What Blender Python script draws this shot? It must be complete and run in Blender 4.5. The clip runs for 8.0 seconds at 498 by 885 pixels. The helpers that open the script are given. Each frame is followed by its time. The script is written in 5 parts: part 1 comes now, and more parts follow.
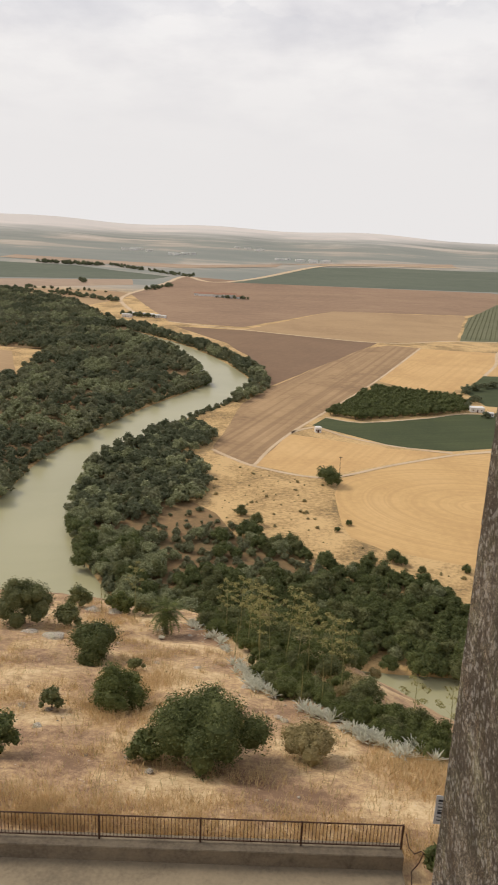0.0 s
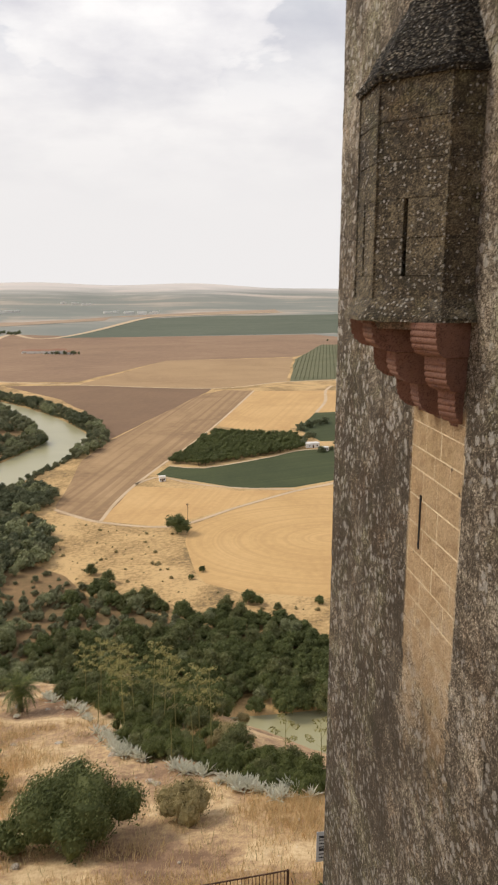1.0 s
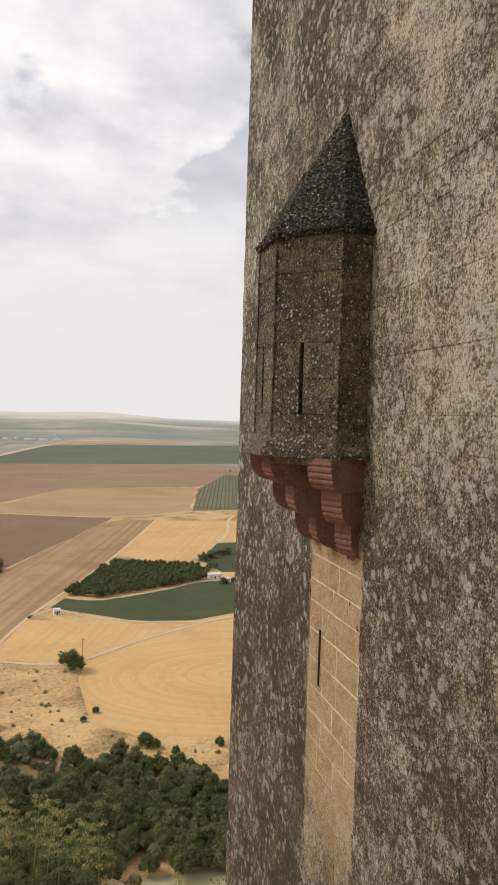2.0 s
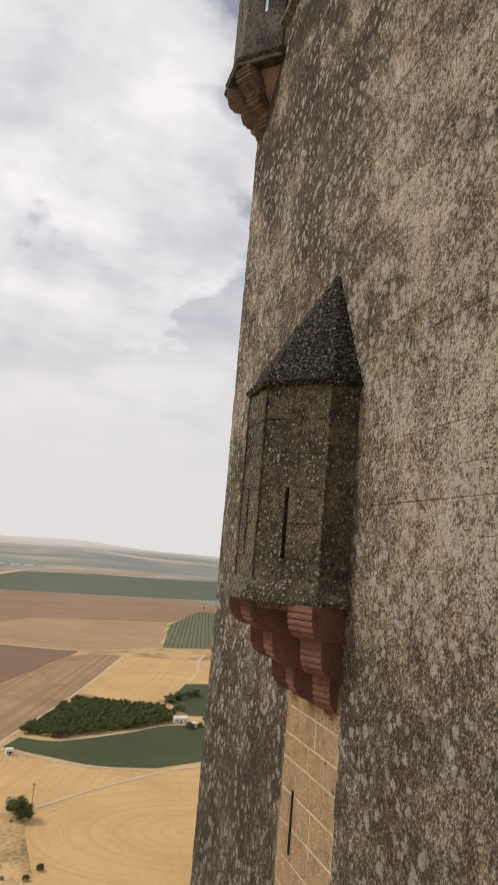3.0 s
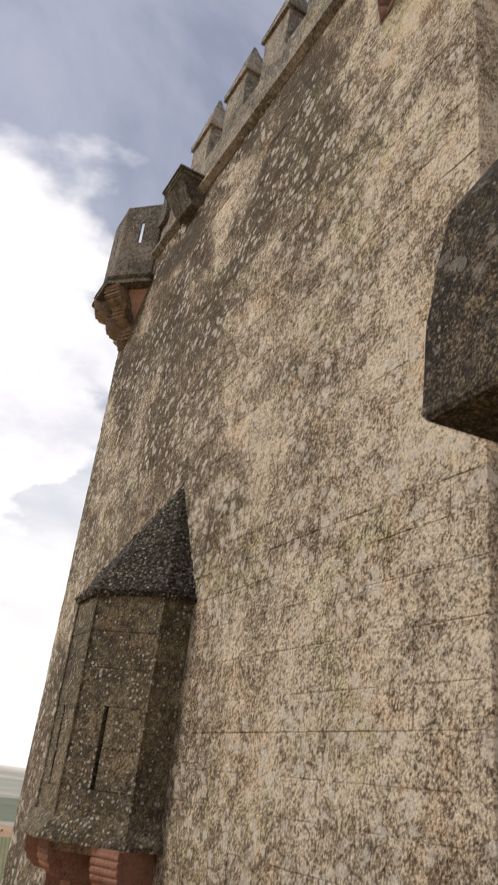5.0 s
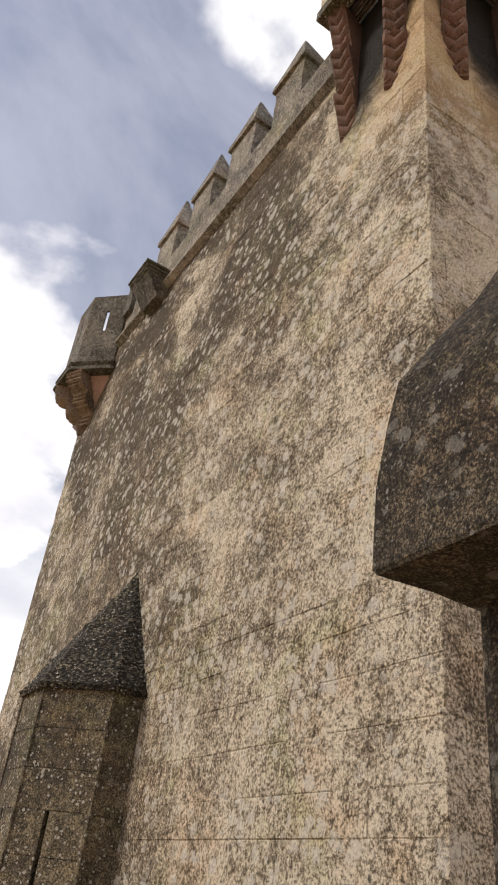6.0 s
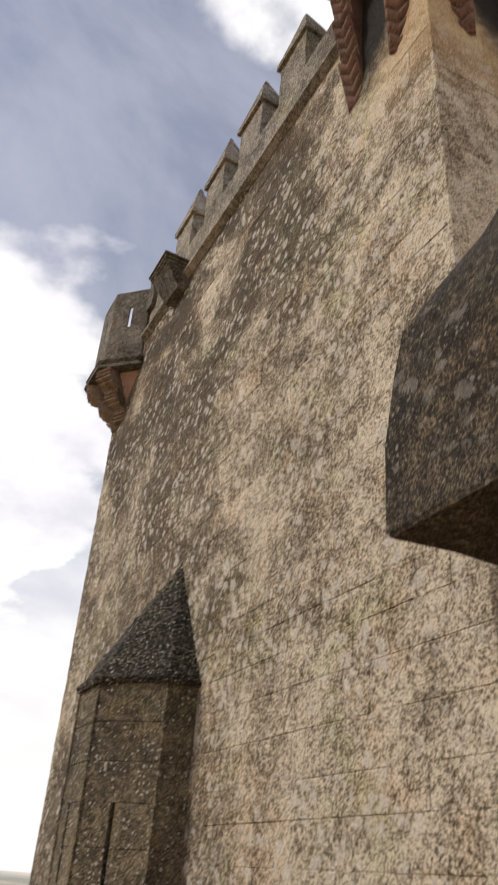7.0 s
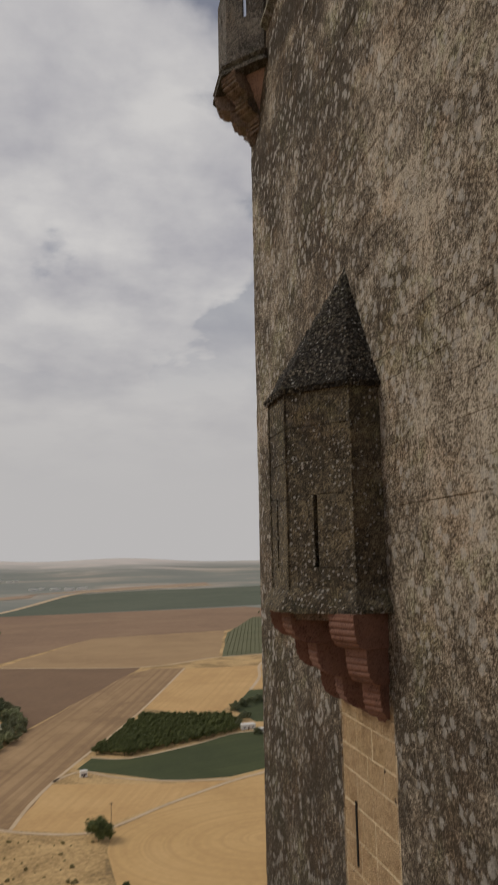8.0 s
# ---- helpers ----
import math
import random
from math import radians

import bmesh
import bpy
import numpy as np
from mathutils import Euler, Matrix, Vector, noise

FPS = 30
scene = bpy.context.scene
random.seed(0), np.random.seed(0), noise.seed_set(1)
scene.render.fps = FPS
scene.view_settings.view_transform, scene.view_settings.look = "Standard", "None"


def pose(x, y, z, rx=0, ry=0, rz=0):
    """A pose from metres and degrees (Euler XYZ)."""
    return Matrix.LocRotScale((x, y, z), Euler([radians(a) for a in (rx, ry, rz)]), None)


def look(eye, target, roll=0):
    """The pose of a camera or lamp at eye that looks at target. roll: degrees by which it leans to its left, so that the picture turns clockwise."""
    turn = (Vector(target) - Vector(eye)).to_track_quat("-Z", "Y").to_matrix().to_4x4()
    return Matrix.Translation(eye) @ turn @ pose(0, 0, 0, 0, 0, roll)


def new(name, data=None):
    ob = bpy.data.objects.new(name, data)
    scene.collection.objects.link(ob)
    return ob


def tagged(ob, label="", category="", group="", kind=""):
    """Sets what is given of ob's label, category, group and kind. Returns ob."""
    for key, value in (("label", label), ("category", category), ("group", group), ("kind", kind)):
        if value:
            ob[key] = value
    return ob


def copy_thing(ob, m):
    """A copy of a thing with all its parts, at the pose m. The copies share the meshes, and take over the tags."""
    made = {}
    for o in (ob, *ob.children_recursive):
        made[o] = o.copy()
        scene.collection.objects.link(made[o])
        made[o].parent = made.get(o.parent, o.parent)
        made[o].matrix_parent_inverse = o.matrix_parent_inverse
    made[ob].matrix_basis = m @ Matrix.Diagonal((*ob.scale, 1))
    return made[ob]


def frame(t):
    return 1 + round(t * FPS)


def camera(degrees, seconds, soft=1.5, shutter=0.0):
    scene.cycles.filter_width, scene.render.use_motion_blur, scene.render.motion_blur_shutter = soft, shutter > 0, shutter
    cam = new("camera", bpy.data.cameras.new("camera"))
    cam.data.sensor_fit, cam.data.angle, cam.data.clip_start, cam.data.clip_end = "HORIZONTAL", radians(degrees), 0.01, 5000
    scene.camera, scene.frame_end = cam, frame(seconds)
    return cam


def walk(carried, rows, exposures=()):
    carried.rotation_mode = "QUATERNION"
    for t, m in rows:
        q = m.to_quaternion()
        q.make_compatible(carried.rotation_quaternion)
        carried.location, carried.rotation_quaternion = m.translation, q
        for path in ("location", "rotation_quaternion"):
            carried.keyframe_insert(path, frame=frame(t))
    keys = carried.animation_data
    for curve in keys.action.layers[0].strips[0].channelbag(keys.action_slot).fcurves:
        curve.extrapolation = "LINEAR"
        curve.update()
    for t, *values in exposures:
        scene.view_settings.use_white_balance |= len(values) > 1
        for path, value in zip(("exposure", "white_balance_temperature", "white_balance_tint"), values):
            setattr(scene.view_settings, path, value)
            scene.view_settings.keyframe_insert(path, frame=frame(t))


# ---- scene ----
cam = camera(37.01, 8.0, soft=1.75, shutter=0.2)
PATH = [
    (0.0, 0.000, 0.000, 20.000, 5.231, -15.977, 2.545),
    (0.5, -0.072, 0.131, 19.929, -0.875, -15.236, 3.123),
    (1.0, -0.048, 0.154, 19.951, -7.061, -11.979, 0.124),
    (1.5, -0.056, 0.142, 19.959, -12.025, -6.964, 0.190),
    (1.7, -0.013, 0.144, 19.967, -13.409, -4.789, 0.975),
    (2.8, -0.037, 0.095, 20.059, -14.992, 5.918, 3.756),
    (3.0, -0.085, 0.125, 20.063, -15.328, 8.637, 4.935),
    (3.5, -0.056, 0.096, 20.167, -16.877, 15.782, 7.105),
    (4.0, -0.060, 0.113, 20.208, -22.257, 17.901, 6.940),
    (4.5, -0.037, 0.107, 20.243, -24.263, 20.327, 6.360),
    (5.0, -0.038, 0.107, 20.274, -26.074, 24.969, 7.147),
    (5.2, -0.055, 0.085, 20.275, -27.088, 28.387, 7.454),
    (6.3, -0.083, 0.044, 20.294, -29.243, 33.781, 6.979),
    (6.5, -0.083, 0.039, 20.297, -29.357, 35.481, 6.932),
    (7.0, -0.041, 0.068, 20.296, -25.794, 30.594, 4.152),
    (7.5, 0.054, 0.163, 20.270, -17.676, 19.273, 1.210),
    (8.0, 0.143, 0.192, 20.232, -12.529, 8.735, -1.135),
]
walk(cam, [(t, pose(x, y, z, 90 + pitch, 0, yaw) @ pose(0, 0, 0, 0, 0, roll)) for t, x, y, z, yaw, pitch, roll in PATH],
     exposures=[(0.0, 0.22), (1.0, 0.3), (1.5, 0.28), (3.0, 0.1), (3.5, 0.02), (4.0, 0.27), (5.0, 0.56), (6.5, 0.68), (7.0, 0.56), (7.5, -0.1), (8.0, -0.55)])

# ---- world, sun ----
SUN_EL, SUN_AZ = radians(43), radians(-68)


def wire(tree, a, b):
    tree.links.new(a, b)


class Nodes:
    """Short hand for building node trees."""

    def __init__(self, tree):
        self.t = tree
        tree.nodes.clear()

    def add(self, kind, **inputs):
        n = self.t.nodes.new(kind)
        for k, v in inputs.items():
            self.put(n.inputs[k.replace("_", " ")], v)
        return n

    def put(self, socket, v):
        if isinstance(v, bpy.types.NodeSocket):
            self.t.links.new(v, socket)
        else:
            socket.default_value = v

    def noise(self, vec, scale, detail=4, rough=0.55, warp=0.0):
        return self.add("ShaderNodeTexNoise", Vector=vec, Scale=scale, Detail=detail, Roughness=rough, Distortion=warp).outputs["Fac"]

    def voronoi(self, vec, scale, feature="F1", rand=1.0):
        n = self.add("ShaderNodeTexVoronoi")
        n.feature = feature
        for k, v in (("Vector", vec), ("Scale", scale), ("Randomness", rand)):
            self.put(n.inputs[k], v)
        return n

    def math(self, op, a, b=0.5, c=0.0, clamp=False):
        n = self.t.nodes.new("ShaderNodeMath")
        n.operation, n.use_clamp = op, clamp
        for k, v in enumerate((a, b, c)):
            self.put(n.inputs[k], v)
        return n.outputs[0]

    def step(self, v, lo, hi, a=0.0, b=1.0):
        n = self.add("ShaderNodeMapRange")
        n.interpolation_type = "SMOOTHSTEP"
        for k, x in enumerate((v, lo, hi, a, b)):
            self.put(n.inputs[k], x)
        return n.outputs[0]

    def mix(self, fac, a, b, blend="MIX"):
        n = self.t.nodes.new("ShaderNodeMix")
        n.data_type, n.blend_type = "RGBA", blend
        self.put(n.inputs[0], fac)
        self.put(n.inputs[6], (*a, 1) if isinstance(a, tuple) and len(a) == 3 else a)
        self.put(n.inputs[7], (*b, 1) if isinstance(b, tuple) and len(b) == 3 else b)
        return n.outputs[2]

    def ramp(self, fac, stops):
        n = self.t.nodes.new("ShaderNodeValToRGB")
        e = n.color_ramp.elements
        while len(e) < len(stops):
            e.new(0.5)
        for k, (p, c) in enumerate(stops):
            e[k].position, e[k].color = p, (*c, 1) if len(c) == 3 else c
        self.put(n.inputs[0], fac)
        return n.outputs[0]

    def scaled(self, vec, s):
        n = self.t.nodes.new("ShaderNodeVectorMath")
        n.operation = "MULTIPLY"
        self.put(n.inputs[0], vec)
        n.inputs[1].default_value = s
        return n.outputs[0]


world = bpy.data.worlds.new("sky")
scene.world = world
world.use_nodes = True
w = Nodes(world.node_tree)
way = w.add("ShaderNodeTexCoord").outputs["Generated"]
sep = w.add("ShaderNodeSeparateXYZ", Vector=way)
up = w.math("MAXIMUM", sep.outputs[2], 0.0)
deep = w.math("ADD", up, 0.22)
flat = w.add("ShaderNodeCombineXYZ", X=w.math("DIVIDE", sep.outputs[0], deep), Y=w.math("DIVIDE", sep.outputs[1], deep)).outputs[0]
sky = w.add("ShaderNodeTexSky")
sky.sky_type, sky.sun_disc, sky.sun_elevation, sky.sun_rotation = "NISHITA", False, SUN_EL, SUN_AZ
sky.air_density, sky.dust_density, sky.ozone_density = 1.0, 1.2, 1.5
thin = w.noise(flat, 1.9, 7, 0.6, 0.5)
blue = w.add("ShaderNodeBackground", Color=sky.outputs[0], Strength=0.066)
lilac = w.add("ShaderNodeBackground", Color=(0.40, 0.40, 0.48, 1), Strength=1.0)
clear = w.add("ShaderNodeMixShader", Fac=w.step(thin, 0.36, 0.64, 0.22, 0.65))
wire(w.t, blue.outputs[0], clear.inputs[1])
wire(w.t, lilac.outputs[0], clear.inputs[2])
puffs = w.noise(flat, 3.6, 8, 0.52, 0.15)
veil = w.noise(flat, 0.8, 5, 0.5, 0.4)
body = w.math("ADD", w.math("MULTIPLY", puffs, 0.6), w.math("MULTIPLY", veil, 0.4))


def toward(az, el):
    """How near the sky's direction lies to a bearing and height in degrees: the cosine between them."""
    n = w.t.nodes.new("ShaderNodeVectorMath")
    n.operation = "DOT_PRODUCT"
    w.put(n.inputs[0], way)
    n.inputs[1].default_value = (math.sin(radians(az)) * math.cos(radians(el)), math.cos(radians(az)) * math.cos(radians(el)), math.sin(radians(el)))
    return n.outputs["Value"]


body = w.math("SUBTRACT", body, w.math("MULTIPLY", w.step(toward(2, 56), 0.94, 0.99), 0.12))
body = w.math("ADD", body, w.math("MULTIPLY", w.step(toward(2, 31), 0.965, 0.995), 0.045))
body = w.math("ADD", body, w.math("MULTIPLY", w.step(toward(30, 64), 0.982, 0.996), 0.17))
body = w.math("ADD", body, w.math("MULTIPLY", w.step(toward(-4, 26), 0.955, 0.99), 0.07))
cover = w.step(body, 0.44, 0.545)
haze = w.step(up, 0.42, 0.06)
shade = w.noise(flat, 2.6, 7, 0.55)
tone = w.ramp(shade, [(0.34, (0.56, 0.55, 0.595)), (0.60, (0.90, 0.875, 0.86))])
tone = w.mix(haze, tone, (0.705, 0.685, 0.68))
cloud = w.add("ShaderNodeBackground", Color=tone, Strength=1.0)
fac = w.math("MAXIMUM", w.math("MULTIPLY", cover, 0.95), w.math("ADD", w.math("MULTIPLY", haze, 0.75), w.step(up, 0.80, 0.22, 0.04, 0.5)), clamp=True)
both = w.add("ShaderNodeMixShader", Fac=fac)
wire(w.t, clear.outputs[0], both.inputs[1])
wire(w.t, cloud.outputs[0], both.inputs[2])
wire(w.t, both.outputs[0], w.add("ShaderNodeOutputWorld").inputs[0])

sun = new("sun", bpy.data.lights.new("sun", "SUN"))
sun.data.energy, sun.data.angle, sun.data.color = 1.75, radians(18), (1.0, 0.91, 0.765)
sun.matrix_world = look((0, 0, 0), (-math.sin(SUN_AZ) * math.cos(SUN_EL), -math.cos(SUN_AZ) * math.cos(SUN_EL), -math.sin(SUN_EL)))

# ---- the lie of the land ----
def smax(a, b, k):
    h = max(0.0, min(1.0, 0.5 + 0.5 * (a - b) / k))
    return b + (a - b) * h + k * h * (1 - h)
def lie(x, y):
    """Height of the land: castle hill, river plain, far hills."""
    s1 = y - 62 + 2.5 * math.sin(x * 0.11 + 1)
    s2 = 0.934 * (x + 3) + 0.361 * (y - 60) + 0.8 * math.sin(y * 0.23)
    s = smax(s1, s2, 8)
    z = -0.35 * max(0.0, y - 21.5) - 0.4
    if s > 0:
        z -= 0.5 * min(s, 9) + 1.05 * max(0.0, s - 9)
    side = max(0.0, -x - 40)
    z -= 0.5 * side + max(0, -y - 60)
    z = smax(z, -100.0, 6)
    d = math.hypot(x, y)
    if d > 1900:
        k = min(1.0, (d - 1900) / 3000)
        az = math.atan2(x, y)
        top = 112 - 110 * az + 14 * math.sin(az * 9 + 1) + 8 * math.sin(az * 31)
        z += k ** 1.6 * top + 2.5 * k * math.sin(d * 0.0036 + az * 14) * min(1, k * 4)
    return z


# ---- materials ----
def material(name, rough=0.9):
    m = bpy.data.materials.new(name)
    m.use_nodes = True
    n = Nodes(m.node_tree)
    n.p = n.add("ShaderNodeBsdfPrincipled", Roughness=rough)
    n.p.inputs["Specular IOR Level"].default_value = 0.25
    wire(n.t, n.p.outputs[0], n.add("ShaderNodeOutputMaterial").inputs[0])
    n.at = n.add("ShaderNodeNewGeometry").outputs["Position"]
    n.m = m
    return n


def bumped(n, height, strength, depth):
    b = n.add("ShaderNodeBump", Height=height, Strength=strength, Distance=depth)
    wire(n.t, b.outputs[0], n.p.inputs["Normal"])


def weathered(name, pale, tan, dark, lichen=0.0, lumps=0.6, flecks=0.6, size=1.0, bump=0.9, tall=1.0, keep=False, chips=0.0):
    """Old limestone: pale stone under ragged dark lichen, with whitish lumps and flecks. keep: the keep's own walls,
    with more lichen towards the far corner and under the string course, darker towards the foot, clean ochre stone
    where turrets shelter it, and soot and painted shade behind the drop holes. chips: how far small broken stones stand
    out of the surface."""
    n = material(name)
    v = n.scaled(n.at, (1 / size, 1 / size, tall / size))
    big = n.noise(v, 0.42, 4, 0.6, 0.7)
    mid = n.noise(v, 1.9, 6, 0.68, 0.5)
    fine = n.noise(v, 9.0, 6, 0.78, 0.4)
    grit = n.noise(v, 34.0, 5, 0.8)
    amount = n.math("ADD", n.math("MULTIPLY", mid, 0.24), n.math("ADD", n.math("MULTIPLY", fine, 0.38), n.math("ADD", n.math("MULTIPLY", grit, 0.72), n.math("MULTIPLY", big, 0.26))))
    amount = n.math("SUBTRACT", amount, 0.80)
    amount = n.math("ADD", amount, lichen)
    shelter = None
    if keep:
        xyz = n.add("ShaderNodeSeparateXYZ", Vector=n.at)
        xx, yy, zz = xyz.outputs
        amount = n.math("ADD", amount, n.step(yy, 5.0, 12.5, -0.035, 0.03))
        # darker towards the foot, with a ragged edge
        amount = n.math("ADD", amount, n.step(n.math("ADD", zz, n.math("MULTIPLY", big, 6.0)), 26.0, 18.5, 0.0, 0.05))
        amount = n.math("ADD", amount, n.math("MULTIPLY", n.step(zz, 26.0, 30.8), n.step(big, 0.33, 0.60, 0.0, 0.085)))
        edge = n.math("MULTIPLY", n.math("SUBTRACT", mid, 0.5), 3.0)
        # darker again low down at the near end
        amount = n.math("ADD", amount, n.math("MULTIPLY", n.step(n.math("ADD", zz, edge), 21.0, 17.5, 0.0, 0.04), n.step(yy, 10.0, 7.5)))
        shelter = n.math("MULTIPLY", n.step(n.math("ADD", zz, edge), 28.3, 31.0), n.step(n.math("ADD", yy, edge), 6.2, 4.4))
        low = n.math("MULTIPLY", n.step(n.math("ADD", zz, n.math("MULTIPLY", edge, 2.5)), 11.5, 15.6), n.step(zz, 18.4, 18.1))
        wob = n.math("ADD", yy, n.math("MULTIPLY", edge, n.step(zz, 15.0, 12.0, 0.05, 0.7)))
        low = n.math("MULTIPLY", low, n.math("MULTIPLY", n.step(wob, 9.60, 9.72), n.step(wob, 11.82, 11.68)))
        shelter = n.math("MAXIMUM", n.math("MULTIPLY", shelter, 0.85), low)
        amount = n.math("SUBTRACT", amount, n.math("MULTIPLY", shelter, 0.13))
        block = n.add("ShaderNodeNewGeometry").outputs["Random Per Island"]
        amount = n.math("ADD", amount, n.math("MULTIPLY", n.math("SUBTRACT", block, 0.5), 0.05))
        ochre = n.mix(n.step(fine, 0.35, 0.65), (0.42, 0.275, 0.135), (0.60, 0.42, 0.235))
        ochre = n.mix(n.math("MULTIPLY", n.step(mid, 0.48, 0.62), 0.45), ochre, (0.30, 0.175, 0.08))
    brown = tuple(0.5 * x + 0.5 * y for x, y in zip(tan, dark))
    c = n.ramp(n.math("ADD", n.math("MULTIPLY", amount, 3.2), 0.5), [(0.10, tuple(1.12 * x for x in pale)), (0.36, pale), (0.47, tan), (0.56, brown), (0.74, dark), (0.95, tuple(0.5 * x for x in dark))])
    warm = n.math("MULTIPLY", n.step(n.noise(v, 0.9, 5, 0.6), 0.50, 0.66), 0.40)
    c = n.mix(warm, c, n.mix(1.0, c, (1.0, 0.82, 0.66), "MULTIPLY"))
    moss = n.math("MULTIPLY", n.step(n.noise(v, 0.6, 6, 0.7, 0.8), 0.50, 0.62), 0.55)
    c = n.mix(moss, c, n.mix(1.0, c, (0.84, 0.95, 0.74), "MULTIPLY"))
    if keep:
        c = n.mix(n.math("MULTIPLY", shelter, 0.85), c, ochre)
        # Shade of the drop holes' recess painted black here, together with sooty smears.
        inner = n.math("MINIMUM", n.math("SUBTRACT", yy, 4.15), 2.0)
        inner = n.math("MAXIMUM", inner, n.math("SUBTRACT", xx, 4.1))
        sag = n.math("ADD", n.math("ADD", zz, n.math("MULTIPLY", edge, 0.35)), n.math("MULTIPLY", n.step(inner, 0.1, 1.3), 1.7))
        soot_shade = n.math("MULTIPLY", n.step(sag, 31.6, 32.8), n.step(yy, 6.2, 5.9))
        c = n.mix(n.math("MULTIPLY", soot_shade, 0.99), c, (0.013, 0.011, 0.010))
    vo = n.voronoi(v, 6.5)
    pick = n.add("ShaderNodeSeparateColor", Color=vo.outputs["Color"]).outputs[0]
    rag = n.math("ADD", vo.outputs["Distance"], n.math("MULTIPLY", n.math("SUBTRACT", n.noise(v, 14, 6, 0.8), 0.5), 2.0))
    lump = n.step(n.math("SUBTRACT", rag, n.math("MULTIPLY", n.math("POWER", pick, 2.9), 0.68)), 0.03, -0.04)
    sp = n.math("MULTIPLY", lump, n.math("MULTIPLY", n.step(n.noise(v, 0.6, 4, 0.65), 0.36, 0.50), lumps))
    vo2 = n.voronoi(v, 15.0)
    pick2 = n.add("ShaderNodeSeparateColor", Color=vo2.outputs["Color"]).outputs[1]
    rag2 = n.math("ADD", vo2.outputs["Distance"], n.math("MULTIPLY", n.math("SUBTRACT", grit, 0.5), 0.9))
    thick = n.step(mid, *((0.30, 0.58, 0.12, 0.52) if flecks > 0.9 else (0.40, 0.62, 0.0, 0.42)))
    sp2 = n.math("MULTIPLY", n.step(n.math("SUBTRACT", rag2, n.math("MULTIPLY", n.math("POWER", pick2, 1.6), thick)), 0.02, -0.06), min(flecks, 1.0))
    sp = n.math("MAXIMUM", sp, sp2)
    if keep:
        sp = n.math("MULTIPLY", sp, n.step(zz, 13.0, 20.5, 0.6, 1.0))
    if shelter:
        sp = n.math("MULTIPLY", sp, n.math("SUBTRACT", 1.0, n.math("MAXIMUM", shelter, soot_shade)))
    c = n.mix(n.math("MULTIPLY", sp, 0.85), c, n.mix(grit, tuple(0.5 * x + 0.20 for x in pale), tuple(0.5 * x + 0.45 for x in pale)))
    h = n.math("ADD", n.math("MULTIPLY", fine, 1.1), n.math("ADD", n.math("MULTIPLY", mid, 0.5), n.math("ADD", n.math("MULTIPLY", grit, -0.8), n.math("MULTIPLY", sp, 0.3))))
    if keep:
        pits = n.step(n.math("ADD", n.voronoi(v, 2.1).outputs["Distance"], n.math("MULTIPLY", n.math("SUBTRACT", fine, 0.5), 0.5)), 0.075, 0.02)
        c = n.mix(n.math("MULTIPLY", pits, 0.8), c, (0.05, 0.04, 0.03))
        h = n.math("SUBTRACT", h, pits)
    if chips:
        chip = n.voronoi(n.scaled(v, (1.0, 1.0, 1.5)), 14.0)
        h = n.math("SUBTRACT", h, n.math("MULTIPLY", chip.outputs["Distance"], chips))
        tint = n.add("ShaderNodeSeparateColor", Color=chip.outputs["Color"]).outputs[0]
        c = n.mix(n.step(tint, 0.35, 0.9, 0.0, 0.6), c, n.mix(1.0, c, (2.3, 2.3, 2.3), "MULTIPLY"))
        c = n.mix(n.step(chip.outputs["Distance"], 0.42, 0.62), c, tuple(0.4 * x for x in dark))
    c = n.mix(n.step(grit, 0.60, 0.40, 0.0, 0.55), c, n.mix(1.0, c, (1.22, 1.21, 1.19), "MULTIPLY"))
    c = n.mix(n.step(grit, 0.52, 0.70, 0.0, 0.75), c, n.mix(1.0, c, (0.52, 0.49, 0.45), "MULTIPLY"))
    wire(n.t, c, n.p.inputs["Base Color"])
    bumped(n, h, bump, 0.06 * size)
    return n.m


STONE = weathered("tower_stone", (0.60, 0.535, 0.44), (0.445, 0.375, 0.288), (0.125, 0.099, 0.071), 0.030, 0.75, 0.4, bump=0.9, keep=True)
DARK_STONE = weathered("lichened_stone", (0.29, 0.24, 0.155), (0.175, 0.143, 0.096), (0.056, 0.047, 0.036), 0.045, 0.1, 1.0, 0.75)
GREY_STONE = weathered("grey_turret_stone", (0.21, 0.188, 0.16), (0.125, 0.111, 0.095), (0.050, 0.044, 0.038), 0.03, 0.2, 0.8, 0.75)
SPIRE_STONE = weathered("spire_stone", (0.26, 0.23, 0.18), (0.140, 0.120, 0.092), (0.046, 0.040, 0.033), 0.05, 0.1, 1.0, 0.70, 1.0, chips=2.2)
PALE_STONE = weathered("pale_turret_stone", (0.56, 0.51, 0.45), (0.45, 0.40, 0.35), (0.20, 0.175, 0.15), -0.04, 0.3, 0.3, 0.8)
TRIM_STONE = weathered("trim_stone", (0.36, 0.325, 0.285), (0.25, 0.222, 0.192), (0.085, 0.076, 0.066), 0.025, 0.5, 0.4, 0.7)
RED_STONE = weathered("red_corbel_stone", (0.185, 0.098, 0.073), (0.14, 0.071, 0.054), (0.08, 0.044, 0.036), -0.06, 0.0, 0.0, 0.7, 0.15)
PINK_STONE = weathered("pink_soffit_stone", (0.30, 0.20, 0.168), (0.23, 0.15, 0.127), (0.12, 0.085, 0.075), -0.05, 0.0, 0.0, 0.7, 0.3)
CHAR_STONE = weathered("smoked_red_stone", (0.125, 0.073, 0.057), (0.088, 0.051, 0.041), (0.045, 0.031, 0.026), -0.03, 0.0, 0.0, 0.5, 0.2)
BROWN_STONE = weathered("brown_corbel_stone", (0.22, 0.165, 0.135), (0.15, 0.112, 0.092), (0.065, 0.052, 0.045), 0.0, 0.1, 0.3, 0.7, 0.4)
